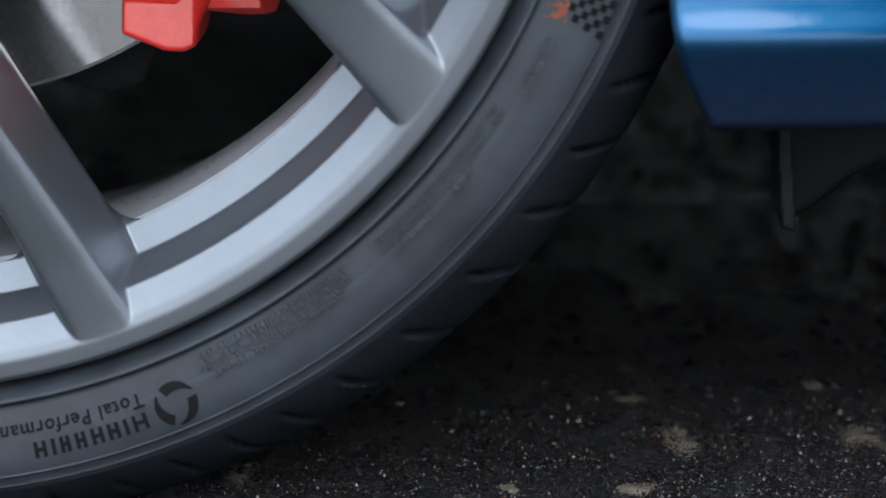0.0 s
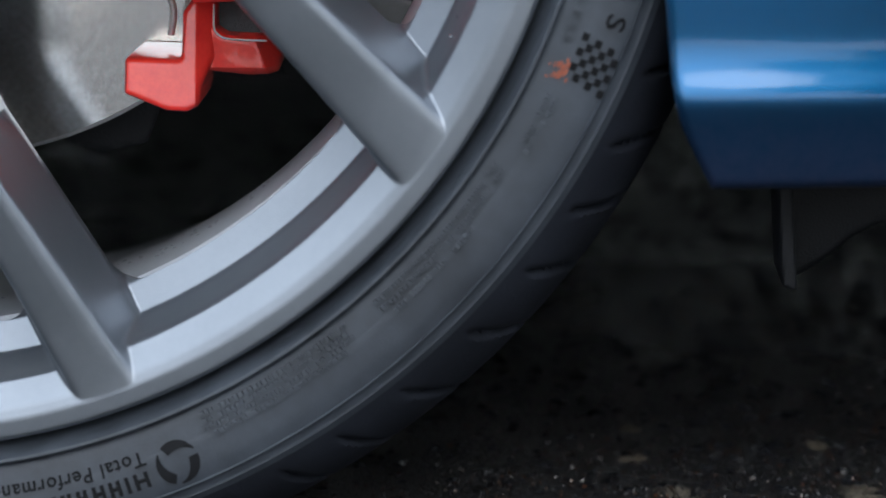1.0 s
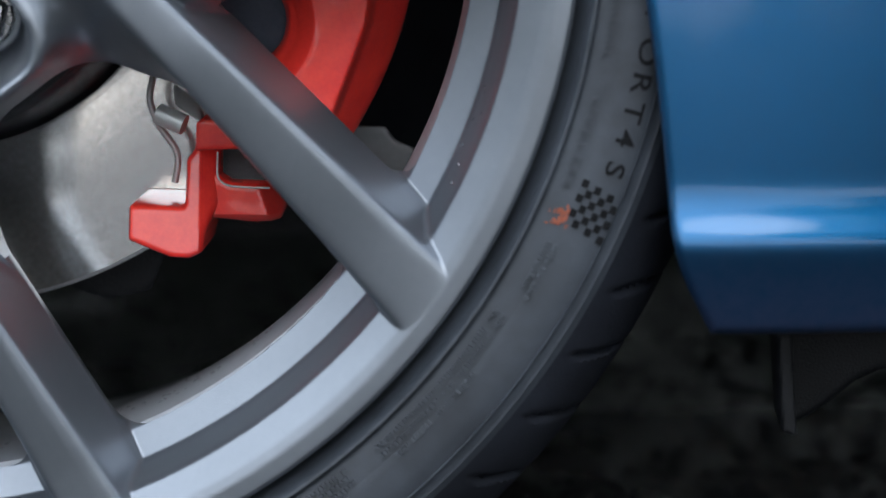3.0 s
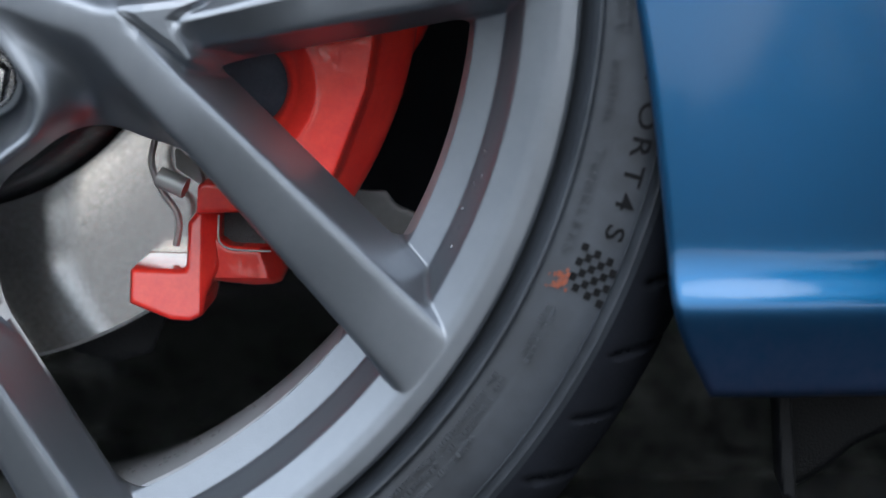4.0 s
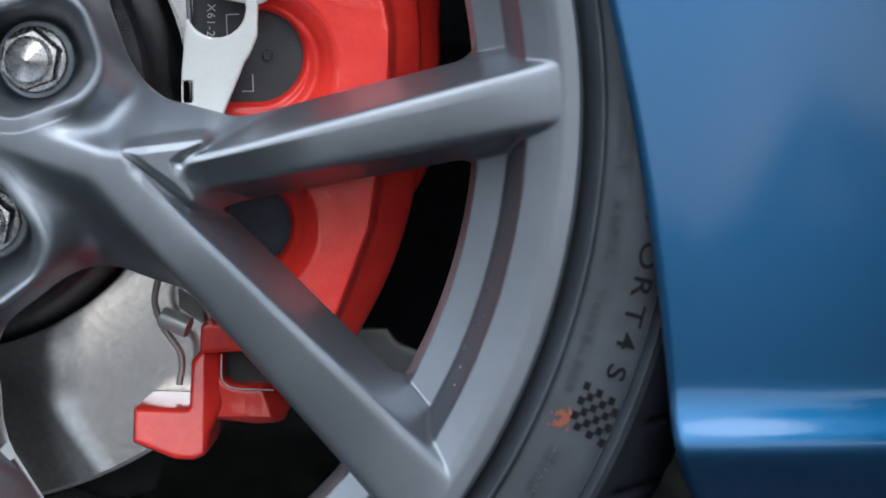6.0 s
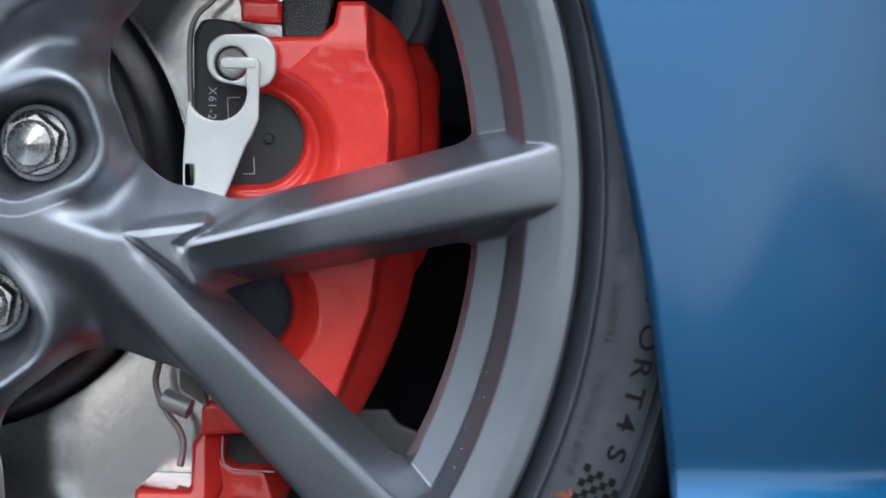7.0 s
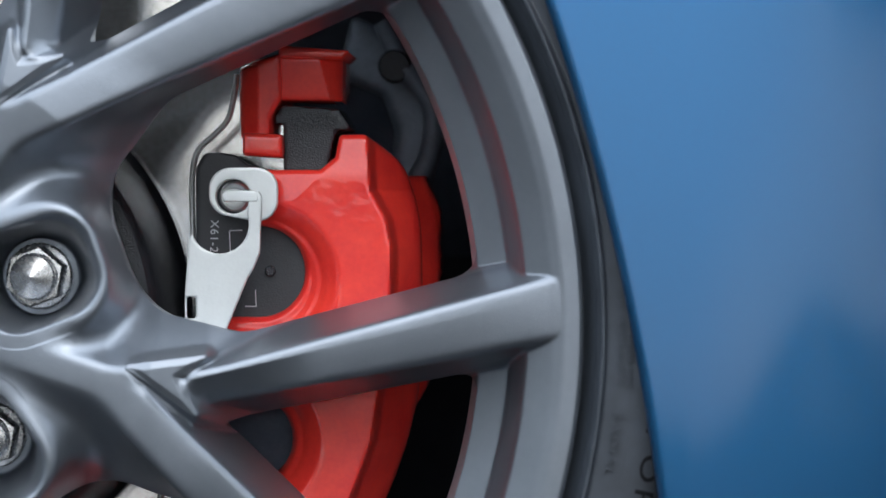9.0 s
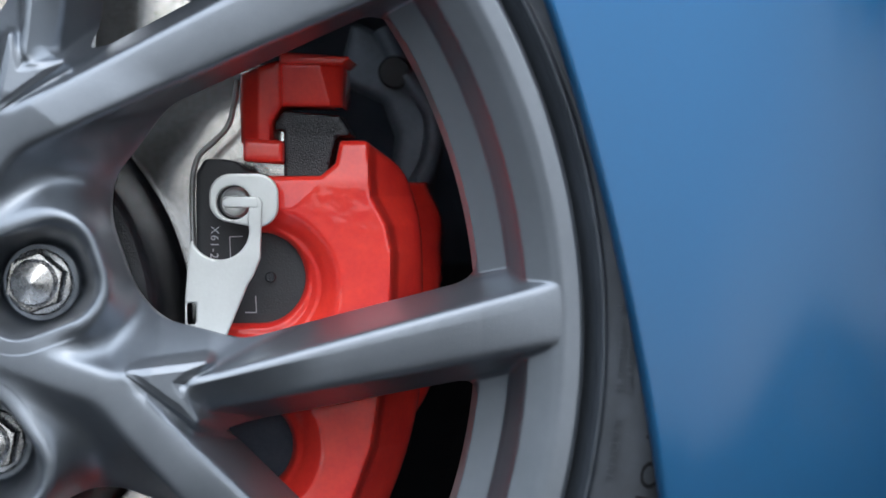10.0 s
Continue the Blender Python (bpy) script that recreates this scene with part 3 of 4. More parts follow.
# -- brake disc --
disc = holder("brake_disc", "turned steel brake disc with dark hub bell")
V, Q = spun([(0.1010, 0.1080), (0.1012, 0.1052), (0.1030, 0.1050), (0.1635, 0.1050), (0.1650, 0.1060), (0.1650, 0.1160), (0.101, 0.1160)], 200)
link("friction_ring", mesh_of(V, Q), DISC, disc, "brushed bare steel friction ring", sharp=30)
V, Q = spun([(0.1650, 0.1200), (0.1650, 0.1310), (0.101, 0.1310), (0.101, 0.1200), (0.1650, 0.1200)], 128)
link("inner_ring", mesh_of(V, Q), DISC, disc)
V, Q = spun([(0.1012, 0.1090), (0.0985, 0.1040), (0.0960, 0.0900), (0.0930, 0.0600), (0.0900, 0.0570), (0.0300, 0.0565)], 128)
link("bell", mesh_of(V, Q), CAST, disc, "black painted disc bell")

# -- brake caliper --
caliper = holder("brake_caliper", "glossy red floating brake caliper")
ARC = (0.030, -0.003)


WINDOWS = (((0.1325, 0.0186), 0.0176, (0.1340, 0.0155), 0.0305), ((0.1283, -0.0462), 0.0168, (0.1283, -0.0462), 0.0290))
FACE_W = [-0.096, -0.078, -0.062, -0.047, -0.030, 0.010, 0.028, 0.039, 0.0455, 0.050, 0.068]
FACE_U = [0.1560, 0.1643, 0.1704, 0.1759, 0.1785, 0.1835, 0.1841, 0.1820, 0.1785, 0.1761, 0.1751]


def housing_field(u, w):
    f = polygon(u, w, [(0.1315, 0.0565), (0.1575, 0.0565), (0.1640, 0.0620), (0.1655, 0.0700), (0.1735, 0.0700), (0.2050, 0.0450), (0.2100, -0.0500), (0.1720, -0.0960), (0.150, -0.096), (0.1260, -0.0860), (0.1130, -0.0400), (0.1130, 0.0010), (0.1315, 0.0120)], 0.0015)
    f = smax(f, np.hypot(u - ARC[0], w - ARC[1]) - 0.1652 - 0.0045 * step((w - 0.005) / 0.045), 0.003)
    for h, r, _, _ in WINDOWS:
        f = smax(f, r - segment(u, w, (0.09, h[1]), h)[0], 0.002)
    return f


def housing_height(u, w):
    """Flat face, a step down to the flank, a cone round each piston window and a shelf that leans back above."""
    over = u - np.interp(w, FACE_W, FACE_U)
    y = 0.0480 + 0.030 * np.minimum(w + 0.020, 0.024) + 0.0150 * step((over + 0.0004) / 0.0034) + 1.9 * np.maximum(over - 0.003, 0)
    for h, r, c, wide in WINDOWS:
        e = wide - segment(u, w, (0.09, c[1]), c)[0]
        d = segment(u, w, (0.09, h[1]), h)[0] - r
        e = 0.5 * (e + np.sqrt(e * e + 0.0006 ** 2))
        y = y + np.minimum(0.78 * e, 0.0092) + 0.0016 * step(1 - d / 0.0022) + 0.0006 * np.exp(-((e - 0.0075) / 0.0014) ** 2)
    shelf = smax(w - 0.0560, 0.725 * (w - 0.0478 - 0.95 * (u - 0.1492)), 0.003)
    y = y + 0.20 * np.clip(0.5 * (shelf + np.sqrt(shelf * shelf + 0.0008 ** 2)), 0, 0.016) * step((u - 0.130) / 0.01)
    return y + bevelled(0, 0.0022)(-housing_field(u, w))


link("housing", relief(housing_field, housing_height, np.arange(0.108, 0.2025, 0.0007), np.arange(-0.102, 0.076, 0.0007), 0.088), RED, caliper, "glossy red caliper housing with two piston windows", sharp=45)


def bridge_field(u, w):
    rho = np.hypot(u - ARC[0], w - ARC[1])
    return np.maximum(np.maximum(rho - 0.1708 - 0.0050 * step((w - 0.010) / 0.030) + 0.0070 * step((-0.010 - w) / 0.035) + 0.0008 * np.sin(w * 260), 0.148 - rho), np.abs(w + 0.012) - 0.068)


link("bridge", relief(bridge_field, lambda u, w: 0.094 + 1.3 * np.maximum(0, np.hypot(u - ARC[0], w - ARC[1]) - 0.162) + bevelled(0, 0.003)(-bridge_field(u, w)), np.arange(0.14, 0.206, 0.0012), np.arange(-0.083, 0.062, 0.0012), 0.150), RED, caliper)

bracket = "glossy red cast carrier arm"
plate("carrier_leg", [(0.0862, -0.1185), (0.1060, -0.1190), (0.1078, -0.1165), (0.1080, -0.1005), (0.1118, -0.0955), (0.1176, -0.0955), (0.1170, -0.1165), (0.1128, -0.1260), (0.1116, -0.1335), (0.1080, -0.1352), (0.1012, -0.1348), (0.0862, -0.1290)], 0.0510, 0.1035, RED, caliper, 0.0016, 0.0022, label=bracket, shape=lambda u, w: 0.30 * (w + 0.127) + np.maximum(0, u - 0.1118) * 0.7)
plate("carrier_neck", [(0.1118, -0.0860), (0.1138, -0.0848), (0.1240, -0.0862), (0.1310, -0.0940), (0.1180, -0.0945), (0.1112, -0.0950)], 0.0560, 0.100, RED, caliper, 0.0012, 0.0016, label=bracket)
plate("carrier_arm", [(0.1165, -0.1062), (0.1222, -0.1102), (0.1370, -0.1108), (0.1408, -0.1130), (0.1424, -0.1179), (0.1408, -0.1226), (0.1320, -0.1236), (0.1160, -0.1215)], 0.0600, 0.100, RED, caliper, 0.0014, 0.002, label=bracket, shape=lambda u, w: 0.08 * (w + 0.115) + np.maximum(0, u - 0.1352 + 0.35 * (w + 0.114)) * 1.6 + np.maximum(0, -0.1212 - w) * 1.6)
tube("abutment_clip", [(0.1185, 0.0590, -0.0968), (0.1183, 0.0590, -0.1050), (0.1196, 0.0590, -0.1080), (0.1230, 0.0590, -0.1098), (0.1300, 0.0592, -0.1104), (0.1385, 0.0592, -0.1106)], 0.0004, STRIP, caliper, "thin worn steel edge of the pad clip", sides=8)
plate("pad_ear", [(0.1172, -0.0955), (0.1260, -0.0955), (0.1385, -0.1100), (0.1215, -0.1110), (0.1172, -0.1065)], 0.0730, 0.100, CAST, caliper, 0.0008, 0.0012, label="rough black cast pad ear")
plate("carrier_head", [(0.1410, 0.1015), (0.1635, 0.1008), (0.1635, 0.0858), (0.1410, 0.0862)], 0.0590, 0.110, RED, caliper, 0.0012, 0.002, label=bracket, shape=lambda u, w: -0.12 * (w - 0.0935) + np.maximum(0, u - 0.1585 + 0.25 * (w - 0.092)) * 1.4)
plate("carrier_cap", [(0.1412, 0.1055), (0.1672, 0.1035), (0.1650, 0.1015), (0.1412, 0.1020)], 0.0560, 0.110, RED, caliper, 0.0006, 0.0012, label=bracket)
plate("carrier_wing", [(0.1260, 0.0970), (0.1400, 0.1015), (0.1405, 0.0858), (0.1380, 0.0820), (0.1362, 0.0785), (0.1360, 0.0715), (0.1262, 0.0715), (0.1258, 0.0849)], 0.0570, 0.110, RED, caliper, 0.0012, 0.002, label=bracket, shape=lambda u, w: -0.06 * (w - 0.0850) + np.maximum(0, 0.1325 - u) * 0.8)
plate("carrier_toe", [(0.1280, 0.0712), (0.1408, 0.0705), (0.1408, 0.0642), (0.1280, 0.0650)], 0.0540, 0.110, RED, caliper, 0.0013, 0.002, label=bracket)
ear = plate("pad_ear", [(0.1395, 0.0790), (0.1420, 0.0824), (0.1632, 0.0806), (0.1670, 0.0745), (0.1615, 0.0735), (0.1578, 0.0580), (0.1428, 0.0580), (0.1428, 0.0762), (0.1392, 0.0770)], 0.0620, 0.100, CAST, caliper, 0.0010, 0.0014, label="rough black cast pad ear with worn moulded letters")
V, F = [], []
for i, wd in enumerate((0.0018, 0.0020, 0.0026, 0.0020, 0.0020, 0.0020)):
    x0 = 0.1455 + i * 0.0028
    for (a, b) in ((0.0750, 0.0786),):
        o = len(V)
        V += [(x0, 0.0622, a), (x0 + wd, 0.0622, a), (x0 + wd, 0.0622, b), (x0, 0.0622, b), (x0, 0.0605, a), (x0 + wd, 0.0605, a), (x0 + wd, 0.0605, b), (x0, 0.0605, b)]
        F += [(o + 4, o + 5, o + 6, o + 7), (o, o + 1, o + 5, o + 4), (o + 1, o + 2, o + 6, o + 5), (o + 2, o + 3, o + 7, o + 6), (o + 3, o, o + 4, o + 7)]
link("moulded_letters", mesh_of(V, F), CAST, caliper, smooth=False)
plate("pad_plate", [(0.1112, 0.0580), (0.1130, 0.0612), (0.1165, 0.0612), (0.1215, 0.0604), (0.1255, 0.0570), (0.153, 0.050), (0.155, -0.013), (0.1112, -0.013)], 0.0640, 0.0700, PAD, caliper, 0.0038, 0.0008, res=0.0012, label="matt black brake pad backing plate with printed part code")
plate("brake_pad", [(0.110, 0.052), (0.155, 0.050), (0.157, -0.028), (0.148, -0.078), (0.119, -0.073), (0.110, 0.0)], 0.0700, 0.1045, PAD, caliper, 0.002, 0.0005, res=0.002)
# flat plate that stands for the shade inside the lower piston window
bore = lambda u, w: segment(u, w, (0.112, -0.0462), (0.1283, -0.0462))[0] - 0.0185
link("bore_shade", relief(bore, lambda u, w: 0.0680 + 0 * u, np.arange(0.09, 0.150, 0.0015), np.arange(-0.068, -0.024, 0.0015), 0.0695), LINER, caliper, "flat plate standing for the shade inside the piston opening")
V, Q = spun([(0.0001, 0.0622), (0.0017, 0.0622), (0.0021, 0.0626), (0.0022, 0.0645)], 24)
pin = link("pad_rivet", mesh_of(V + np.array((0.1364, 0, 0.0188)), Q), CAST, caliper)


def printed(text, size, x, z, y, turn, mat, parent, name):
    cu = bpy.data.curves.new("t", "FONT")
    cu.body, cu.size, cu.extrude, cu.space_character = text, size, 0.00005, 1.15
    tmp = new("t", cu)
    me = bpy.data.meshes.new_from_object(tmp.evaluated_get(bpy.context.evaluated_depsgraph_get()))
    bpy.data.objects.remove(tmp)
    c, s = math.cos(turn), math.sin(turn)
    for v in me.vertices:
        a, b = v.co.x, v.co.y
        v.co = (x + a * c - b * s, y - v.co.z, z + a * s + b * c)
    me.update()
    return link(name, me, mat, parent, smooth=False)


printed("X61-2", 0.0045, 0.1133, 0.0388, 0.0638, -1.60, PRINT, caliper, "part_code")
for n, (x0, z0, x1, z1) in enumerate(((0.1205, 0.0345, 0.1208, 0.0255), (0.1205, 0.0345, 0.1255, 0.0347), (0.1305, 0.0115, 0.1308, 0.0050), (0.1265, 0.0050, 0.1308, 0.0050))):
    tube("printed_box", [(x0, 0.0639, z0), (x1, 0.0639, z1)], 0.00022, PRINT, caliper, sides=6)

# retaining spring plate: an eye round the guide pin and a hooked arm
eye = lambda u, w: np.hypot(u - 0.1240, w - 0.0478) - 0.0066
plate("spring_plate", [(0.1227, 0.0483), (0.1227, 0.0508), (0.1331, 0.0508), (0.1331, 0.0463)], 0.0440, 0.0475, ZINC, caliper, 0.0080, 0.0005, cut=eye, label="pale zinc-plated spring plate with a pin eye", res=0.0006)
arm_cut = lambda u, w: np.minimum(np.hypot(u - 0.1190, w - 0.0372) - 0.0112, polygon(u, w, [(0.1070, 0.0020), (0.1090, 0.0020), (0.1090, 0.0088), (0.1070, 0.0088)], 0.0008))
plate("spring_arm", [(0.1310, 0.0492), (0.1335, 0.0492), (0.1344, 0.0478), (0.1337, 0.0265), (0.1310, 0.0200), (0.1290, 0.0170), (0.1207, -0.0030), (0.1064, -0.0030), (0.1064, 0.0115), (0.1082, 0.0322), (0.1120, 0.0340), (0.1300, 0.0360), (0.1308, 0.0450)], 0.0412, 0.0430, ZINC, caliper, 0.0008, 0.0005, cut=arm_cut, label="pale zinc-plated hooked spring arm", res=0.0006)
plate("spring_hook", [(0.1212, 0.0468), (0.1206, 0.0482), (0.1222, 0.0494), (0.1325, 0.0490), (0.1330, 0.0466)], 0.0408, 0.0430, ZINC, caliper, 0.0010, 0.0007, res=0.0006)
V, Q = spun([(0.0001, 0.0515), (0.0030, 0.0510), (0.0040, 0.0490), (0.0050, 0.0486), (0.0058, 0.0496), (0.0060, 0.060)], 40)
link("guide_pin", mesh_of(V + np.array((0.1240, 0, 0.0478)), Q), ZINC, caliper, "greased steel guide pin")
tube("wire_clip", [(0.1225, 0.078, 0.0960), (0.1192, 0.078, 0.0795), (0.1130, 0.078, 0.0720), (0.1066, 0.078, 0.0656), (0.1044, 0.078, 0.0545), (0.1047, 0.078, 0.0300)], 0.0012, STRIP, caliper, "thin grey steel wire clip", flat=1.3)
tube("wire_clip", [(0.0912, 0.082, -0.0690), (0.0896, 0.082, -0.0790), (0.0934, 0.082, -0.0893), (0.0992, 0.082, -0.0978), (0.1003, 0.082, -0.1040), (0.0990, 0.082, -0.1115)], 0.0014, STRIP, caliper, "thin grey steel wire clip", flat=1.3)
tube("wire_clip_end", [(0.0940, 0.071, -0.0832), (0.1046, 0.069, -0.0874)], 0.0042, ZINC, caliper, "rolled bright steel clip end", sides=20)
plate("clip_tab", [(0.1000, -0.0740), (0.1085, -0.0800), (0.1100, -0.0850), (0.1010, -0.0795)], 0.0700, 0.080, ZINC, caliper, 0.0010, 0.0005, shape=lambda u, w: 0.9 * (w + 0.0850))

# -- behind the brake --
plate("dust_shield", [(0.040, -0.150), (0.0465, -0.158), (0.0646, -0.1640), (0.0800, -0.1600), (0.0840, -0.150), (0.090, -0.12), (0.02, -0.12), (0.02, -0.146)], 0.1340, 0.138, PLASTIC, car, 0.003, 0.001, res=0.002, label="black dust shield behind the disc")
plate("shield_lobe", [(0.1600, -0.0960), (0.1780, -0.0962), (0.1820, -0.1015), (0.1950, -0.1070), (0.1960, -0.130), (0.1600, -0.130)], 0.1300, 0.132, SHIELD, car, 0.002, 0.001, res=0.0015, label="dull grey sheet steel shield")
plate("knuckle", [(0.165, 0.120), (0.185, 0.110), (0.200, 0.092), (0.197, 0.070), (0.192, 0.050), (0.180, 0.050), (0.184, 0.075), (0.178, 0.092), (0.160, 0.100)], 0.150, 0.175, ALUMINIUM, car, 0.003, 0.005, res=0.002, label="dark cast steering knuckle")
V, Q = spun([(0.0001, 0.142), (0.006, 0.142), (0.007, 0.1435), (0.007, 0.152)], 24)
link("knuckle_bolt", mesh_of(V + np.array((0.1813, 0, 0.1019)), Q), CAST, car)
tube("brake_hose", [(0.176, 0.150, 0.120), (0.186, 0.146, 0.100), (0.1965, 0.146, 0.085), (0.1955, 0.146, 0.066), (0.188, 0.150, 0.050), (0.186, 0.158, 0.030)], 0.0042, ALUMINIUM, car, "dusty grey brake hose", sides=14)

# -- body --
SIDE_Z = [0.62, 0.45, 0.30, 0.20, 0.12, 0.05, 0.0, -0.042, -0.070, -0.090, -0.0965, -0.0990, -0.1040, -0.1085, -0.113, -0.1175, -0.120, -0.122, -0.125, -0.130, -0.160]
SIDE_LEAN = [0.40, 0.26, 0.12, 0.088, 0.075, 0.062, 0.050, 0.040, 0.016, 0.002, 0.004, 0.030, 0.20, 0.29, 0.37, 0.36, 0.18, -0.18, -0.25, -0.30, -0.32]
rail = np.linspace(0.62, -0.16, 780)
lean = np.interp(-rail, [-z for z in SIDE_Z], SIDE_LEAN)
soft = np.exp(-0.5 * (np.arange(-8, 9) / 1.8) ** 2)
lean = np.convolve(np.pad(lean, 8, mode="edge"), soft / soft.sum(), "valid")
SIDE = np.stack([rail, np.cumsum(lean * (rail[1] - rail[0]))], 1)
SIDE[:, 1] -= np.interp(0.05, -rail, SIDE[:, 1]) + 0.0185


def body_side(w):
    return np.interp(-w, -SIDE[:, 0], SIDE[:, 1])


def level_off(d):
    """The panel falls away from the arch's flare and runs straight again after it."""
    return np.where(d < 0.12, 1.25 * np.clip(d, 0, None) ** 2, 0.018 + 0.30 * (np.minimum(d, 0.24) - 0.12) - 1.25 * (np.minimum(d, 0.24) - 0.12) ** 2)


def side_panel(name, u0, u1, top, arch_at, us, ws, label=""):
    """One pressed panel of the car's side between u0 and u1, cut out round the wheel at arch_at."""
    def field(u, w):
        a = u - arch_at
        f = (1 - np.sqrt((a / 0.2925) ** 2 + ((w + 0.20) / 0.575) ** 2)) * 0.2925
        f = smax(f, (0.2925 - np.abs(a)) * 0.9 + (-0.130 - w) * 0.45, 0.006)
        f = np.maximum(np.maximum(f, -0.154 - w), w - np.interp(u, *top))
        return np.maximum(f, np.maximum(u0 - u, u - u1))

    def height(u, w):
        ends = np.maximum(0, -0.45 - u) ** 2 + np.maximum(0, u - 2.95) ** 2
        return body_side(w) + level_off(np.abs(u - arch_at) - 0.285) + 1.3 * ends + 0.0025 * np.maximum(0, 1 + field(u, w) / 0.0025) ** 2

    me = relief(field, height, us, ws, -0.006)
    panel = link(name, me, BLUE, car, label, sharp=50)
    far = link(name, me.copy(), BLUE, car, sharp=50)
    far.matrix_basis = Matrix.Translation((0, 1.74, 0)) @ Matrix.Diagonal((1, -1, 1, 1))
    return panel


ws = np.concatenate([np.arange(-0.1615, 0.2, 0.0018), np.arange(0.2, 0.67, 0.01)])
coarse = np.concatenate([np.arange(-0.1615, -0.08, 0.004), np.arange(-0.08, 0.67, 0.012)])
us = np.concatenate([np.arange(-0.82, -0.34, 0.03), np.arange(-0.34, -0.2, 0.01), np.arange(-0.2, 0.2, 0.02), np.arange(0.2, 0.31, 0.0012), np.arange(0.31, 0.42, 0.003), np.arange(0.42, 0.62, 0.02)])
TOP = ([-0.82, -0.6, 0.6, 1.8, 3.3], [0.36, 0.44, 0.58, 0.62, 0.66])
side_panel("front_wing", -0.80, 0.598, TOP, 0.0, us, ws, "glossy metallic blue wing panel beside the wheel")
side_panel("door_panel", 0.604, 1.796, TOP, 0.0, np.arange(0.58, 1.82, 0.02), coarse, "glossy metallic blue door panel")
side_panel("rear_quarter", 1.802, 3.30, TOP, 2.60, np.concatenate([np.arange(1.78, 2.2, 0.03), np.arange(2.2, 3.0, 0.01), np.arange(3.0, 3.33, 0.02)]), coarse, "glossy metallic blue rear quarter panel")


def skin(name, stations, mat, label=""):
    """A panel across the car: (x, height, half width, crown) at each station."""
    n = 13
    V = [(x, 0.87 + hw * t, z - crown * t * t) for x, z, hw, crown in stations for t in np.linspace(-1, 1, n)]
    F = [(i * n + j, i * n + j + 1, i * n + n + j + 1, i * n + n + j) for i in range(len(stations) - 1) for j in range(n - 1)]
    return link(name, mesh_of(V, F), mat, car, label)


GLASS = material("dark_tinted_glass", (0.012, 0.014, 0.016), rough=0.04, coat=0.0, vary=0.1, rough_vary=0.02)
SCREEN = [(0.58, 0.60, 0.80, 0.02), (0.85, 0.84, 0.74, 0.03), (1.15, 1.06, 0.66, 0.03)]
ROOF = [(1.15, 1.06, 0.66, 0.03), (1.5, 1.12, 0.64, 0.03), (2.1, 1.12, 0.62, 0.03), (2.65, 1.04, 0.60, 0.03)]
HATCH = [(2.65, 1.04, 0.60, 0.03), (2.95, 0.86, 0.66, 0.03), (3.18, 0.67, 0.70, 0.03)]
skin("nose", [(-0.88, -0.15, 0.66, 0), (-0.93, 0.05, 0.66, 0), (-0.91, 0.25, 0.66, 0), (-0.82, 0.40, 0.68, 0.03)], BLUE, "metallic blue nose panel")
skin("bonnet", [(-0.82, 0.40, 0.68, 0.03), (-0.6, 0.48, 0.80, 0.04), (0.0, 0.56, 0.82, 0.05), (0.58, 0.62, 0.82, 0.04)], BLUE, "metallic blue bonnet")
skin("windscreen", SCREEN, GLASS, "dark tinted windscreen")
skin("roof", ROOF, BLUE, "metallic blue roof")
skin("rear_window", HATCH, GLASS, "dark tinted rear window")
skin("tailgate", [(3.18, 0.67, 0.70, 0.03), (3.34, 0.55, 0.68, 0.02), (3.36, 0.20, 0.68, 0), (3.30, -0.15, 0.66, 0)], BLUE, "metallic blue tailgate")
for s in (-1, 1):
    top = [(x, 0.87 + s * hw, z - c) for x, z, hw, c in SCREEN + ROOF[1:] + HATCH[1:]]
    low = [(x, 0.87 + s * 0.80, float(np.interp(x, *TOP)) - 0.01) for x, y, z in top]
    V, n = top + low, len(top)
    link("side_window", mesh_of(V, [(i, i + 1, n + i + 1, n + i) for i in range(n - 1)]), GLASS, car, "dark tinted side window")
# the other three wheels
for x, y, half in ((2.60, 0.0, 0.0), (0.0, 1.74, math.pi), (2.60, 1.74, math.pi)):
    other = holder("wheel", "satin grey alloy wheel with five Y-shaped spokes and a low-profile tyre")
    other.location, other.rotation_euler = (x, y, 0), (0, 0, half)
    for o in list(wheel.children):
        if o.name.split(".")[0] in ("spoke", "barrel", "centre_cap", "tyre"):
            c = new(o.name.split(".")[0], o.data)
            c.parent, c.rotation_euler = other, o.rotation_euler
            c["label"] = o.get("label", "")


def box(name, lo, hi, mat, label="", bevel=0.01):
    bm = bmesh.new()
    bmesh.ops.create_cube(bm, size=1)
    for v in bm.verts:
        v.co = [l + (c + 0.5) * (h - l) for c, l, h in zip(v.co, lo, hi)]
    bmesh.ops.bevel(bm, geom=list(bm.edges), offset=bevel, segments=2, affect="EDGES")
    return part(name, bm, mat, car, label)


box("underbody", (-0.80, 0.30, -0.150), (3.2, 1.44, 0.02), UNDER, "dark underbody tray")
box("underbody_edge", (0.39, 0.03, -0.150), (2.2, 0.31, 0.02), UNDER)
box("bulkhead", (0.50, 0.08, -0.05), (0.56, 1.66, 0.53), LINER)
box("cabin_floor", (0.40, 0.05, 0.02), (3.2, 1.69, 0.20), LINER)
# unseen boards added to stop light entering through the far wheel arches
for x in (0.0, 2.6):
    box("arch_light_block", (x - 0.46, 1.44, -0.150), (x + 0.46, 1.47, 0.40), LINER)
box("engine_bay", (-0.45, 0.32, -0.02), (0.52, 1.40, 0.40), LINER)
th = np.linspace(-12, 192, 49) * DEG
V = [(r * math.cos(t), y, r * math.sin(t)) for t in th for r, y in ((0.385, 0.02), (0.385, 0.32), (0.39, 0.32), (0.39, 0.02))]
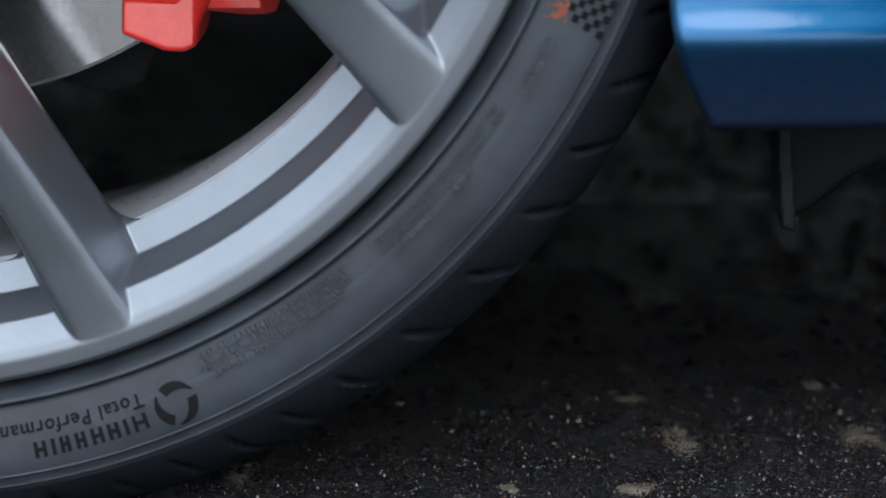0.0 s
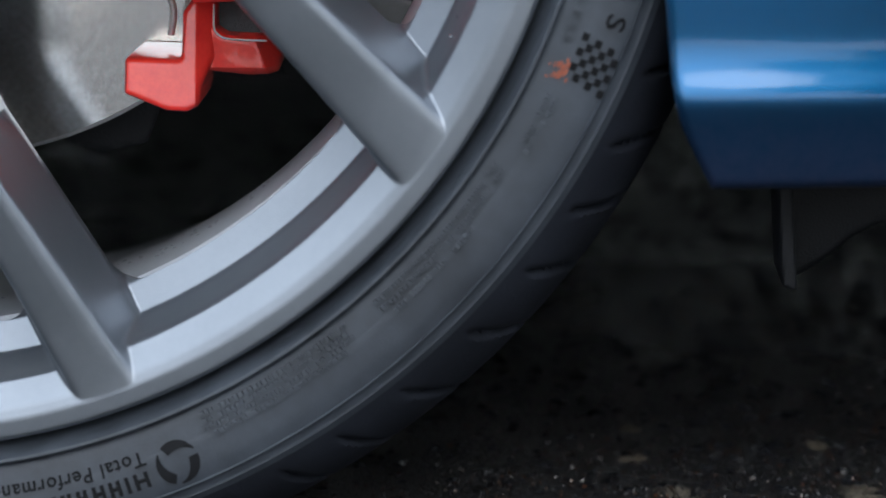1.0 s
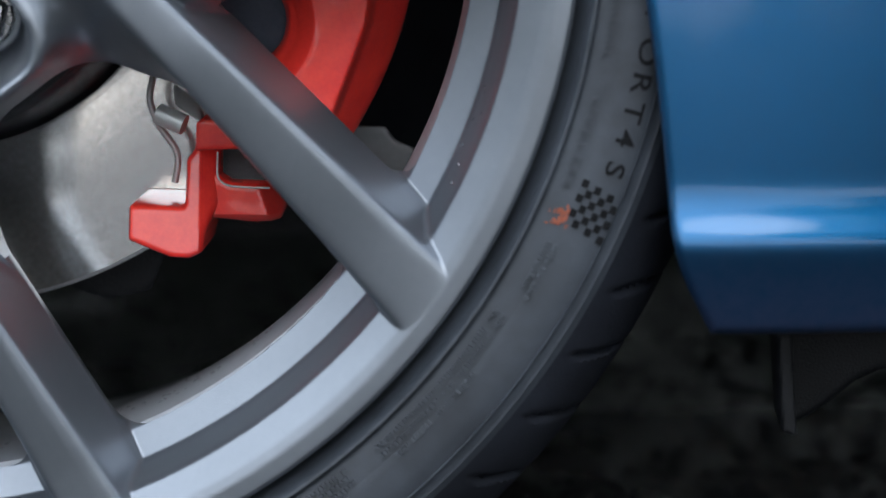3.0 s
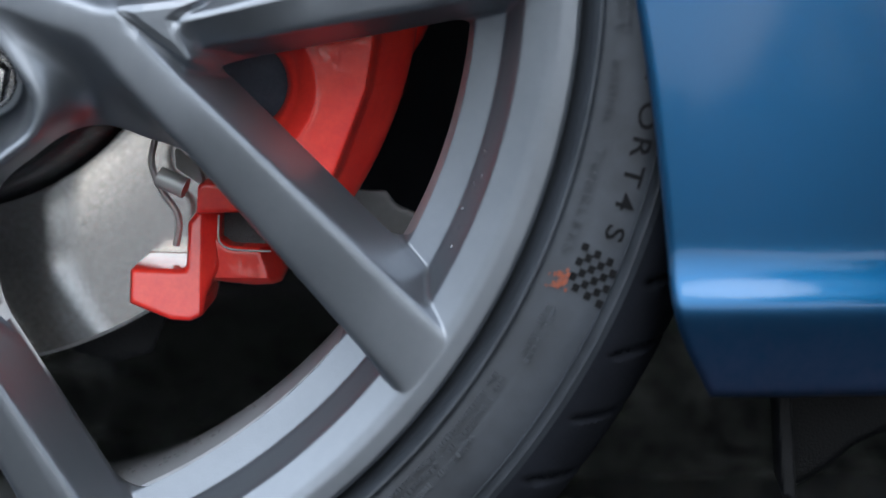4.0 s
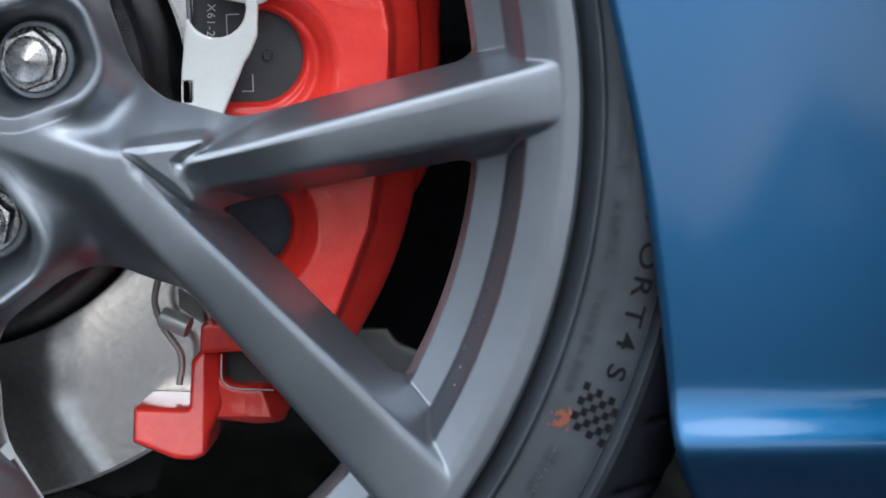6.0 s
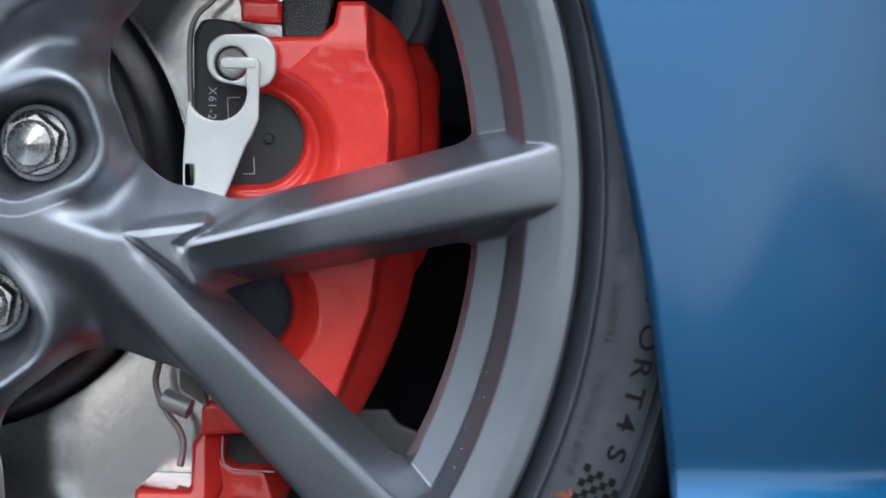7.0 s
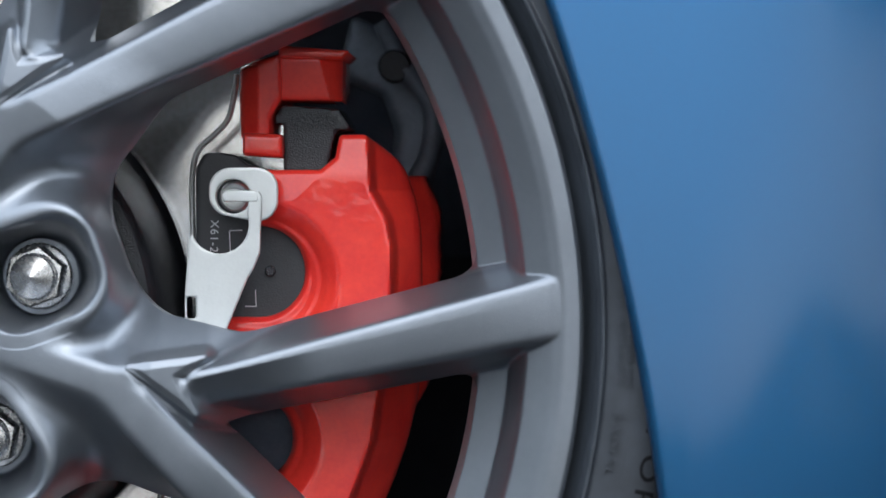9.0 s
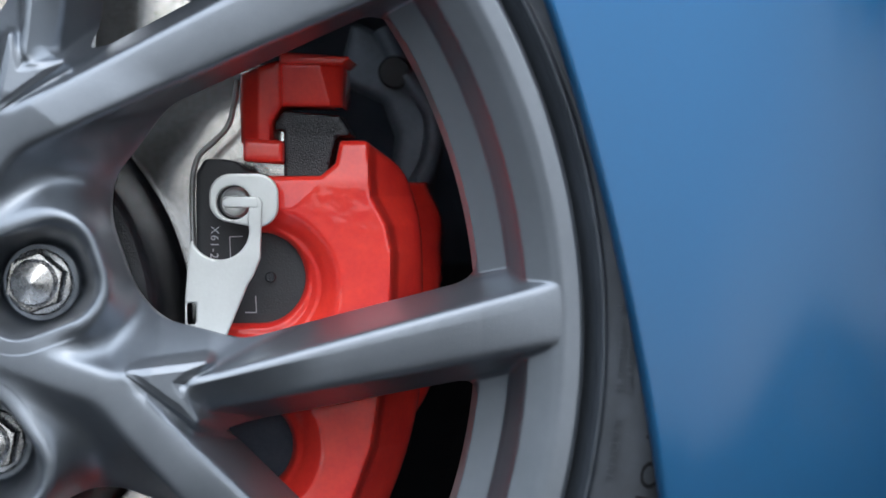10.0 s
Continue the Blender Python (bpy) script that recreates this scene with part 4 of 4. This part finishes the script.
F = [(i * 4 + k, i * 4 + (k + 1) % 4, i * 4 + 4 + (k + 1) % 4, i * 4 + 4 + k) for i in range(48) for k in range(4)]
link("wheel_arch_liner", mesh_of(V, F), LINER, car, "black felt wheel arch liner")
plate("air_deflector", [(0.3350, -0.148), (0.3375, -0.1920), (0.3405, -0.1995), (0.3450, -0.1975), (0.3530, -0.1920), (0.3630, -0.1835), (0.3730, -0.1785), (0.420, -0.175), (0.420, -0.148)], 0.0600, 0.075, PLASTIC, car, 0.002, 0.003, res=0.0015, label="black plastic air deflector under the sill")
plate("deflector_fin", [(0.3312, -0.148), (0.3345, -0.1960), (0.3380, -0.1972), (0.3348, -0.148)], 0.020, 0.062, PLASTIC, car, 0.001, 0.0015, res=0.001)

# -- rain drops left on the rim --
g = np.random.default_rng(21)
V, F = [], []
for i in range(56):
    if i < 9:
        a, rr = g.uniform(-27, -17) * DEG, g.uniform(0.2310, 0.2355)
        y, out = -0.0006 + float(lip(rr)), 0
    else:
        a, rr, y, out = g.uniform(-82, -50) * DEG, 0.2168, g.uniform(0.055, 0.085), 1
    s = g.uniform(0.0006, 0.0013) * (0.5 if i < 9 else 1)
    o = len(V)
    for lat in (0, 0.7, 1.3):
        for k in range(8):
            t = k * math.pi / 4
            p, q, h = s * math.cos(lat) * math.cos(t), s * math.cos(lat) * math.sin(t), 0.8 * s * math.sin(lat)
            R, T, Y = (rr - h, p / rr, y + q) if out else (rr + q, p / rr, y - h)
            V.append((R * math.cos(a + T), Y, R * math.sin(a + T)))
    F += [(o + l * 8 + k, o + l * 8 + (k + 1) % 8, o + l * 8 + 8 + (k + 1) % 8, o + l * 8 + 8 + k) for l in (0, 1) for k in range(8)]
    F.append(tuple(o + 16 + k for k in range(8)))
drops = link("water_drop", mesh_of(V, F), WATER, wheel, "small clear rain drops", sharp=80)
drops["kind"] = "stuff"

# ---- loose grit on the ground ----
rng = np.random.default_rng(3)
V, F = [], []
octa = np.array([(1, 0, 0), (0, 1, 0), (-1, 0, 0), (0, -1, 0), (0, 0, 1), (0, 0, -0.6)])
tri = [(0, 1, 4), (1, 2, 4), (2, 3, 4), (3, 0, 4), (1, 0, 5), (2, 1, 5), (3, 2, 5), (0, 3, 5)]
for i in range(90000):
    x, y = rng.uniform(-0.02, 0.58), -0.14 + 0.75 * rng.random() ** 1.5
    s = 0.00025 + 0.0008 * rng.random() ** 5
    P = octa * s * rng.uniform(0.6, 1.3, (6, 3))
    a = rng.uniform(0, 6.3)
    c, d = math.cos(a), math.sin(a)
    o = len(V)
    V += [(x + p[0] * c - p[1] * d, y + p[0] * d + p[1] * c, p[2] + s * 0.3) for p in P]
    F += [(o + p, o + q, o + r) for p, q, r in tri]
grit = link("grit", mesh_of(V, F), PEBBLE, None, smooth=False)
tagged(grit, "loose brown and grey grit scattered on the wet asphalt", "grit", kind="stuff")

# ---- wet stones standing proud of the tarmac ----
V, F = [], []
for i in range(11000):
    x, y = rng.uniform(-0.25, 0.75), -0.12 + 1.7 * rng.random() ** 1.2
    s = (0.0013 + 0.0030 * rng.random() ** 2) * min(1.0, 0.45 + 1.6 * max(0.0, y))
    a, flat, o = rng.uniform(0, 6.3), rng.uniform(0.35, 0.75), len(V)
    for rad, up in ((1.0, -0.15), (0.62, 0.75)):
        for k in range(6):
            t = a + k * math.pi / 3
            q = s * rad * rng.uniform(0.75, 1.25)
            V.append((x + q * math.cos(t) * 1.25, y + q * math.sin(t), s * flat * up))
    V.append((x, y, s * flat * rng.uniform(0.8, 1.1)))
    for k in range(6):
        F += [(o + k, o + (k + 1) % 6, o + 6 + (k + 1) % 6, o + 6 + k), (o + 6 + k, o + 6 + (k + 1) % 6, o + 12)]
STONE = material("wet_dark_stone", (0.014, 0.015, 0.018), rough=0.12, vary=0.6, scale=40, bump=0.3, bump_scale=900)
stones = link("aggregate", mesh_of(V, F), STONE, None, sharp=60)
tagged(stones, "dark wet stones bedded in the asphalt", "stones", kind="stuff")

# ---- dried mud patches ----
MUD = material("dried_pale_mud", (0.15, 0.13, 0.10), rough=0.75, vary=0.6, scale=90, bump=0.6, bump_scale=600)


def mud_patch(x, y, rx, ry, seed):
    """Crumbs of dried mud strewn thickly in the middle and thinly at the ragged rim."""
    g = np.random.default_rng(seed)
    V, F = [], []
    blobs = g.uniform(-0.75, 0.75, (5, 2))
    for k in range(420):
        blob = blobs[g.integers(len(blobs))]
        c = np.array((rx * (blob[0] + g.normal(0, 0.26)), ry * (blob[1] + g.normal(0, 0.26)), 0.0004))
        q = min(1.0, math.hypot(c[0] / rx, c[1] / ry))
        s = g.uniform(0.0004, 0.0011) * (1.15 - 0.6 * q)
        o = len(V)
        n = 5
        turn = g.uniform(0, 6)
        V += [tuple(c + s * np.array((math.cos(turn + i * 1.257) * g.uniform(0.7, 1.3), math.sin(turn + i * 1.257) * g.uniform(0.7, 1.3), 0))) for i in range(n)]
        V.append(tuple(c + np.array((0, 0, 0.45 * s))))
        F += [(o + i, o + (i + 1) % n, o + n) for i in range(n)]
    ob = link("mud_patch", mesh_of(V, F), MUD, None, smooth=True, sharp=70)
    ob.location = (x, y, 0.0)
    return tagged(ob, "thin pale crust of dried mud on dark asphalt", "mud patch", "mud patches on the asphalt")


mud_patch(0.303, 0.110, 0.0102, 0.0229, 1)
mud_patch(0.378, 0.124, 0.0116, 0.0210, 2)
mud_patch(0.285, 0.179, 0.0067, 0.0102, 3)
mud_patch(0.363, 0.204, 0.0061, 0.0116, 4)
mud_patch(0.128, 0.059, 0.0061, 0.0169, 5)
mud_patch(0.280, 0.046, 0.0097, 0.0103, 6)
mud_patch(0.233, 0.042, 0.0036, 0.0057, 7)
mud_patch(0.285, 0.227, 0.0042, 0.0065, 8)

# ---- unseen trees behind the camera, the tall ones added to darken the wheel ----
LEAF = material("dark_foliage", (0.035, 0.055, 0.022), rough=0.8, vary=0.4, scale=3)
g = np.random.default_rng(9)
V, F = [], []
for i in range(34000):
    a = g.uniform(-2.1, 2.1)
    d = g.uniform(38, 46)
    if 0.1 < a < 0.6:
        continue
    top = 0.3 + 0.3 * noise.noise((a * 9, 0.2, 0.7)) + float(np.interp(a, [-1.0, -0.5, -0.16, -0.08, 0.10, 0.62, 1.0, 1.3], [12.0, 9.0, 6.0, 0.0, 0.0, 2.6, 3.0, 12.0]))
    c = np.array((d * math.sin(a), -d * math.cos(a), top * ((0.35 if top > 1.2 else 0.0) + (0.65 if top > 1.2 else 1.0) * g.random() ** 0.6)))
    e, f = g.normal(size=3), g.normal(size=3)
    e, f = e / np.linalg.norm(e) * (0.45 + 0.04 * top), f / np.linalg.norm(f) * (0.3 + 0.03 * top)
    o = len(V)
    V += [c - e, c + f, c + e, c - f]
    F.append((o, o + 1, o + 2, o + 3))
# low bushes whose outline is mirrored in the blue paint
for i in range(2800):
    a, d = g.uniform(0.14, 0.62), g.uniform(39, 45)
    top = float(np.interp(a, [0.14, 0.22, 0.36, 0.51, 0.62], [0.2, 0.7, 2.9, 2.2, 2.4])) + 0.25 * noise.noise((a * 14, 0.4, 1.7))
    z = top - 0.30 * g.random() if i % 3 == 0 else top * g.random()
    c = np.array((d * math.sin(a), -d * math.cos(a), z))
    e, f = g.normal(size=3), g.normal(size=3)
    e, f = e / np.linalg.norm(e) * 0.24, f / np.linalg.norm(f) * 0.16
    o = len(V)
    V += [c - e, c + f, c + e, c - f]
    F.append((o, o + 1, o + 2, o + 3))
for a in np.arange(0.17, 0.62, 0.045):
    o, top = len(V), float(np.interp(a, [0.14, 0.22, 0.36, 0.51, 0.62], [0.2, 0.7, 2.9, 2.2, 2.4]))
    V += [(42 * math.sin(a) + r * math.cos(t), -42 * math.cos(a) + r * math.sin(t), z) for r, z in ((0.05, -0.05), (0.02, top)) for t in (0, 1.57, 3.14, 4.71)]
    F += [(o + q, o + (q + 1) % 4, o + 4 + (q + 1) % 4, o + 4 + q) for q in range(4)]
for a in (*np.arange(-2.1, -0.12, 0.12), *np.arange(1.1, 2.1, 0.13)):
    o = len(V)
    V += [(42 * math.sin(a) + r * math.cos(t), -42 * math.cos(a) + r * math.sin(t), z) for r, z in ((0.16, -0.05), (0.08, 4.5)) for t in (0, 1.57, 3.14, 4.71)]
    F += [(o + q, o + (q + 1) % 4, o + 4 + (q + 1) % 4, o + 4 + q) for q in range(4)]


def hedge():
    """A clipped, dense hedge, unseen, added past the car to keep the ground dark: stems, and leaves with gaps between
    them.
    """
    g = np.random.default_rng(31)
    V, F = [], []
    for i in range(26000):
        x = g.uniform(-6.0, 9.0)
        top = 2.3 + 0.35 * noise.noise((x * 0.6, 0.3, 1.1)) + 0.18 * noise.noise((x * 2.5, 2.3, 0.1))
        z = top * g.random() ** 0.9
        y = 4.6 + (0.42 + 0.12 * noise.noise((x * 2.0, z * 2.0, 4.0))) * g.choice((-1, -1, 1)) * g.random() ** 0.4
        e, f = g.normal(size=3), g.normal(size=3)
        e, f = e / np.linalg.norm(e) * 0.085, f / np.linalg.norm(f) * 0.06
        c, o = np.array((x, y, z + 0.03)), len(V)
        V += [c - e, c + f, c + e, c - f]
        F.append((o, o + 1, o + 2, o + 3))
    for k in range(50):
        x, o = -5.9 + k * 0.3 + g.uniform(-0.05, 0.05), len(V)
        V += [(x + r * math.cos(a), 4.6 + r * math.sin(a), z) for r, z in ((0.03, -0.02), (0.02, 1.4)) for a in (0, 1.57, 3.14, 4.71)]
        F += [(o + q, o + (q + 1) % 4, o + 4 + (q + 1) % 4, o + 4 + q) for q in range(4)]
    ob = link("hedge", mesh_of(V, F), LEAF, None, smooth=False)
    tagged(ob, "unseen dark green hedge added beyond the car to darken the ground", "hedge", kind="stuff")


# out of view; gives the wet ground something dark to mirror
hedge()
unseen_woods = link("unseen_trees", mesh_of(V, F), LEAF, None, smooth=False)
tagged(unseen_woods, "unseen trees and bushes, the tall ones added to darken the wheel's reflections", "trees", kind="stuff")


# ---- a tree by the road, mirrored in the blue paint ----
BARK = material("brown_bark", (0.07, 0.05, 0.035), rough=0.9, vary=0.4, scale=8, bump=0.8, bump_scale=40)
tree = new("tree")
tree.location = (31.5, -32.5, 0)
tree.scale = (4.8, 4.8, 3.5)
tagged(tree, "broad leafy roadside tree with a dark green crown", "tree")


def limb(name, pts, r0, r1):
    P = curve_of(pts, 5)
    V, F, k = [], [], 10
    for i, p in enumerate(P):
        rad = r0 + (r1 - r0) * i / (len(P) - 1)
        V += [p + rad * np.array((math.cos(a), math.sin(a), 0)) for a in np.arange(k) * 2 * math.pi / k]
    F = [(i * k + j, i * k + (j + 1) % k, i * k + k + (j + 1) % k, i * k + k + j) for i in range(len(P) - 1) for j in range(k)]
    link(name, mesh_of(V, F), BARK, tree)


limb("trunk", [(0, 0, -0.05), (0.05, 0, 1.2), (-0.05, 0.1, 2.6), (0.1, 0, 4.6)], 0.24, 0.10)
g = np.random.default_rng(12)
V, F = [], []
for k in range(9):
    a, h = k * 2.4, 1.9 + 0.4 * k
    tip = np.array((2.3 * math.cos(a), 2.3 * math.sin(a), h + 1.4)) * np.array((1, 1, 1))
    limb("limb", [(0, 0, h), tuple(tip * np.array((0.5, 0.5, 1)) - np.array((0, 0, 0.7))), tuple(tip)], 0.09, 0.025)
    for c in range(7):
        centre = tip + g.normal(0, 0.7, 3)
        for leaf in range(400):
            p = centre + g.normal(0, 0.42, 3)
            e, f = g.normal(size=3), g.normal(size=3)
            e, f = e / np.linalg.norm(e) * 0.11, f / np.linalg.norm(f) * 0.07
            o = len(V)
            V += [p - e, p + f, p + e, p - f]
            F.append((o, o + 1, o + 2, o + 3))
link("crown", mesh_of(V, F), LEAF, tree, smooth=False)
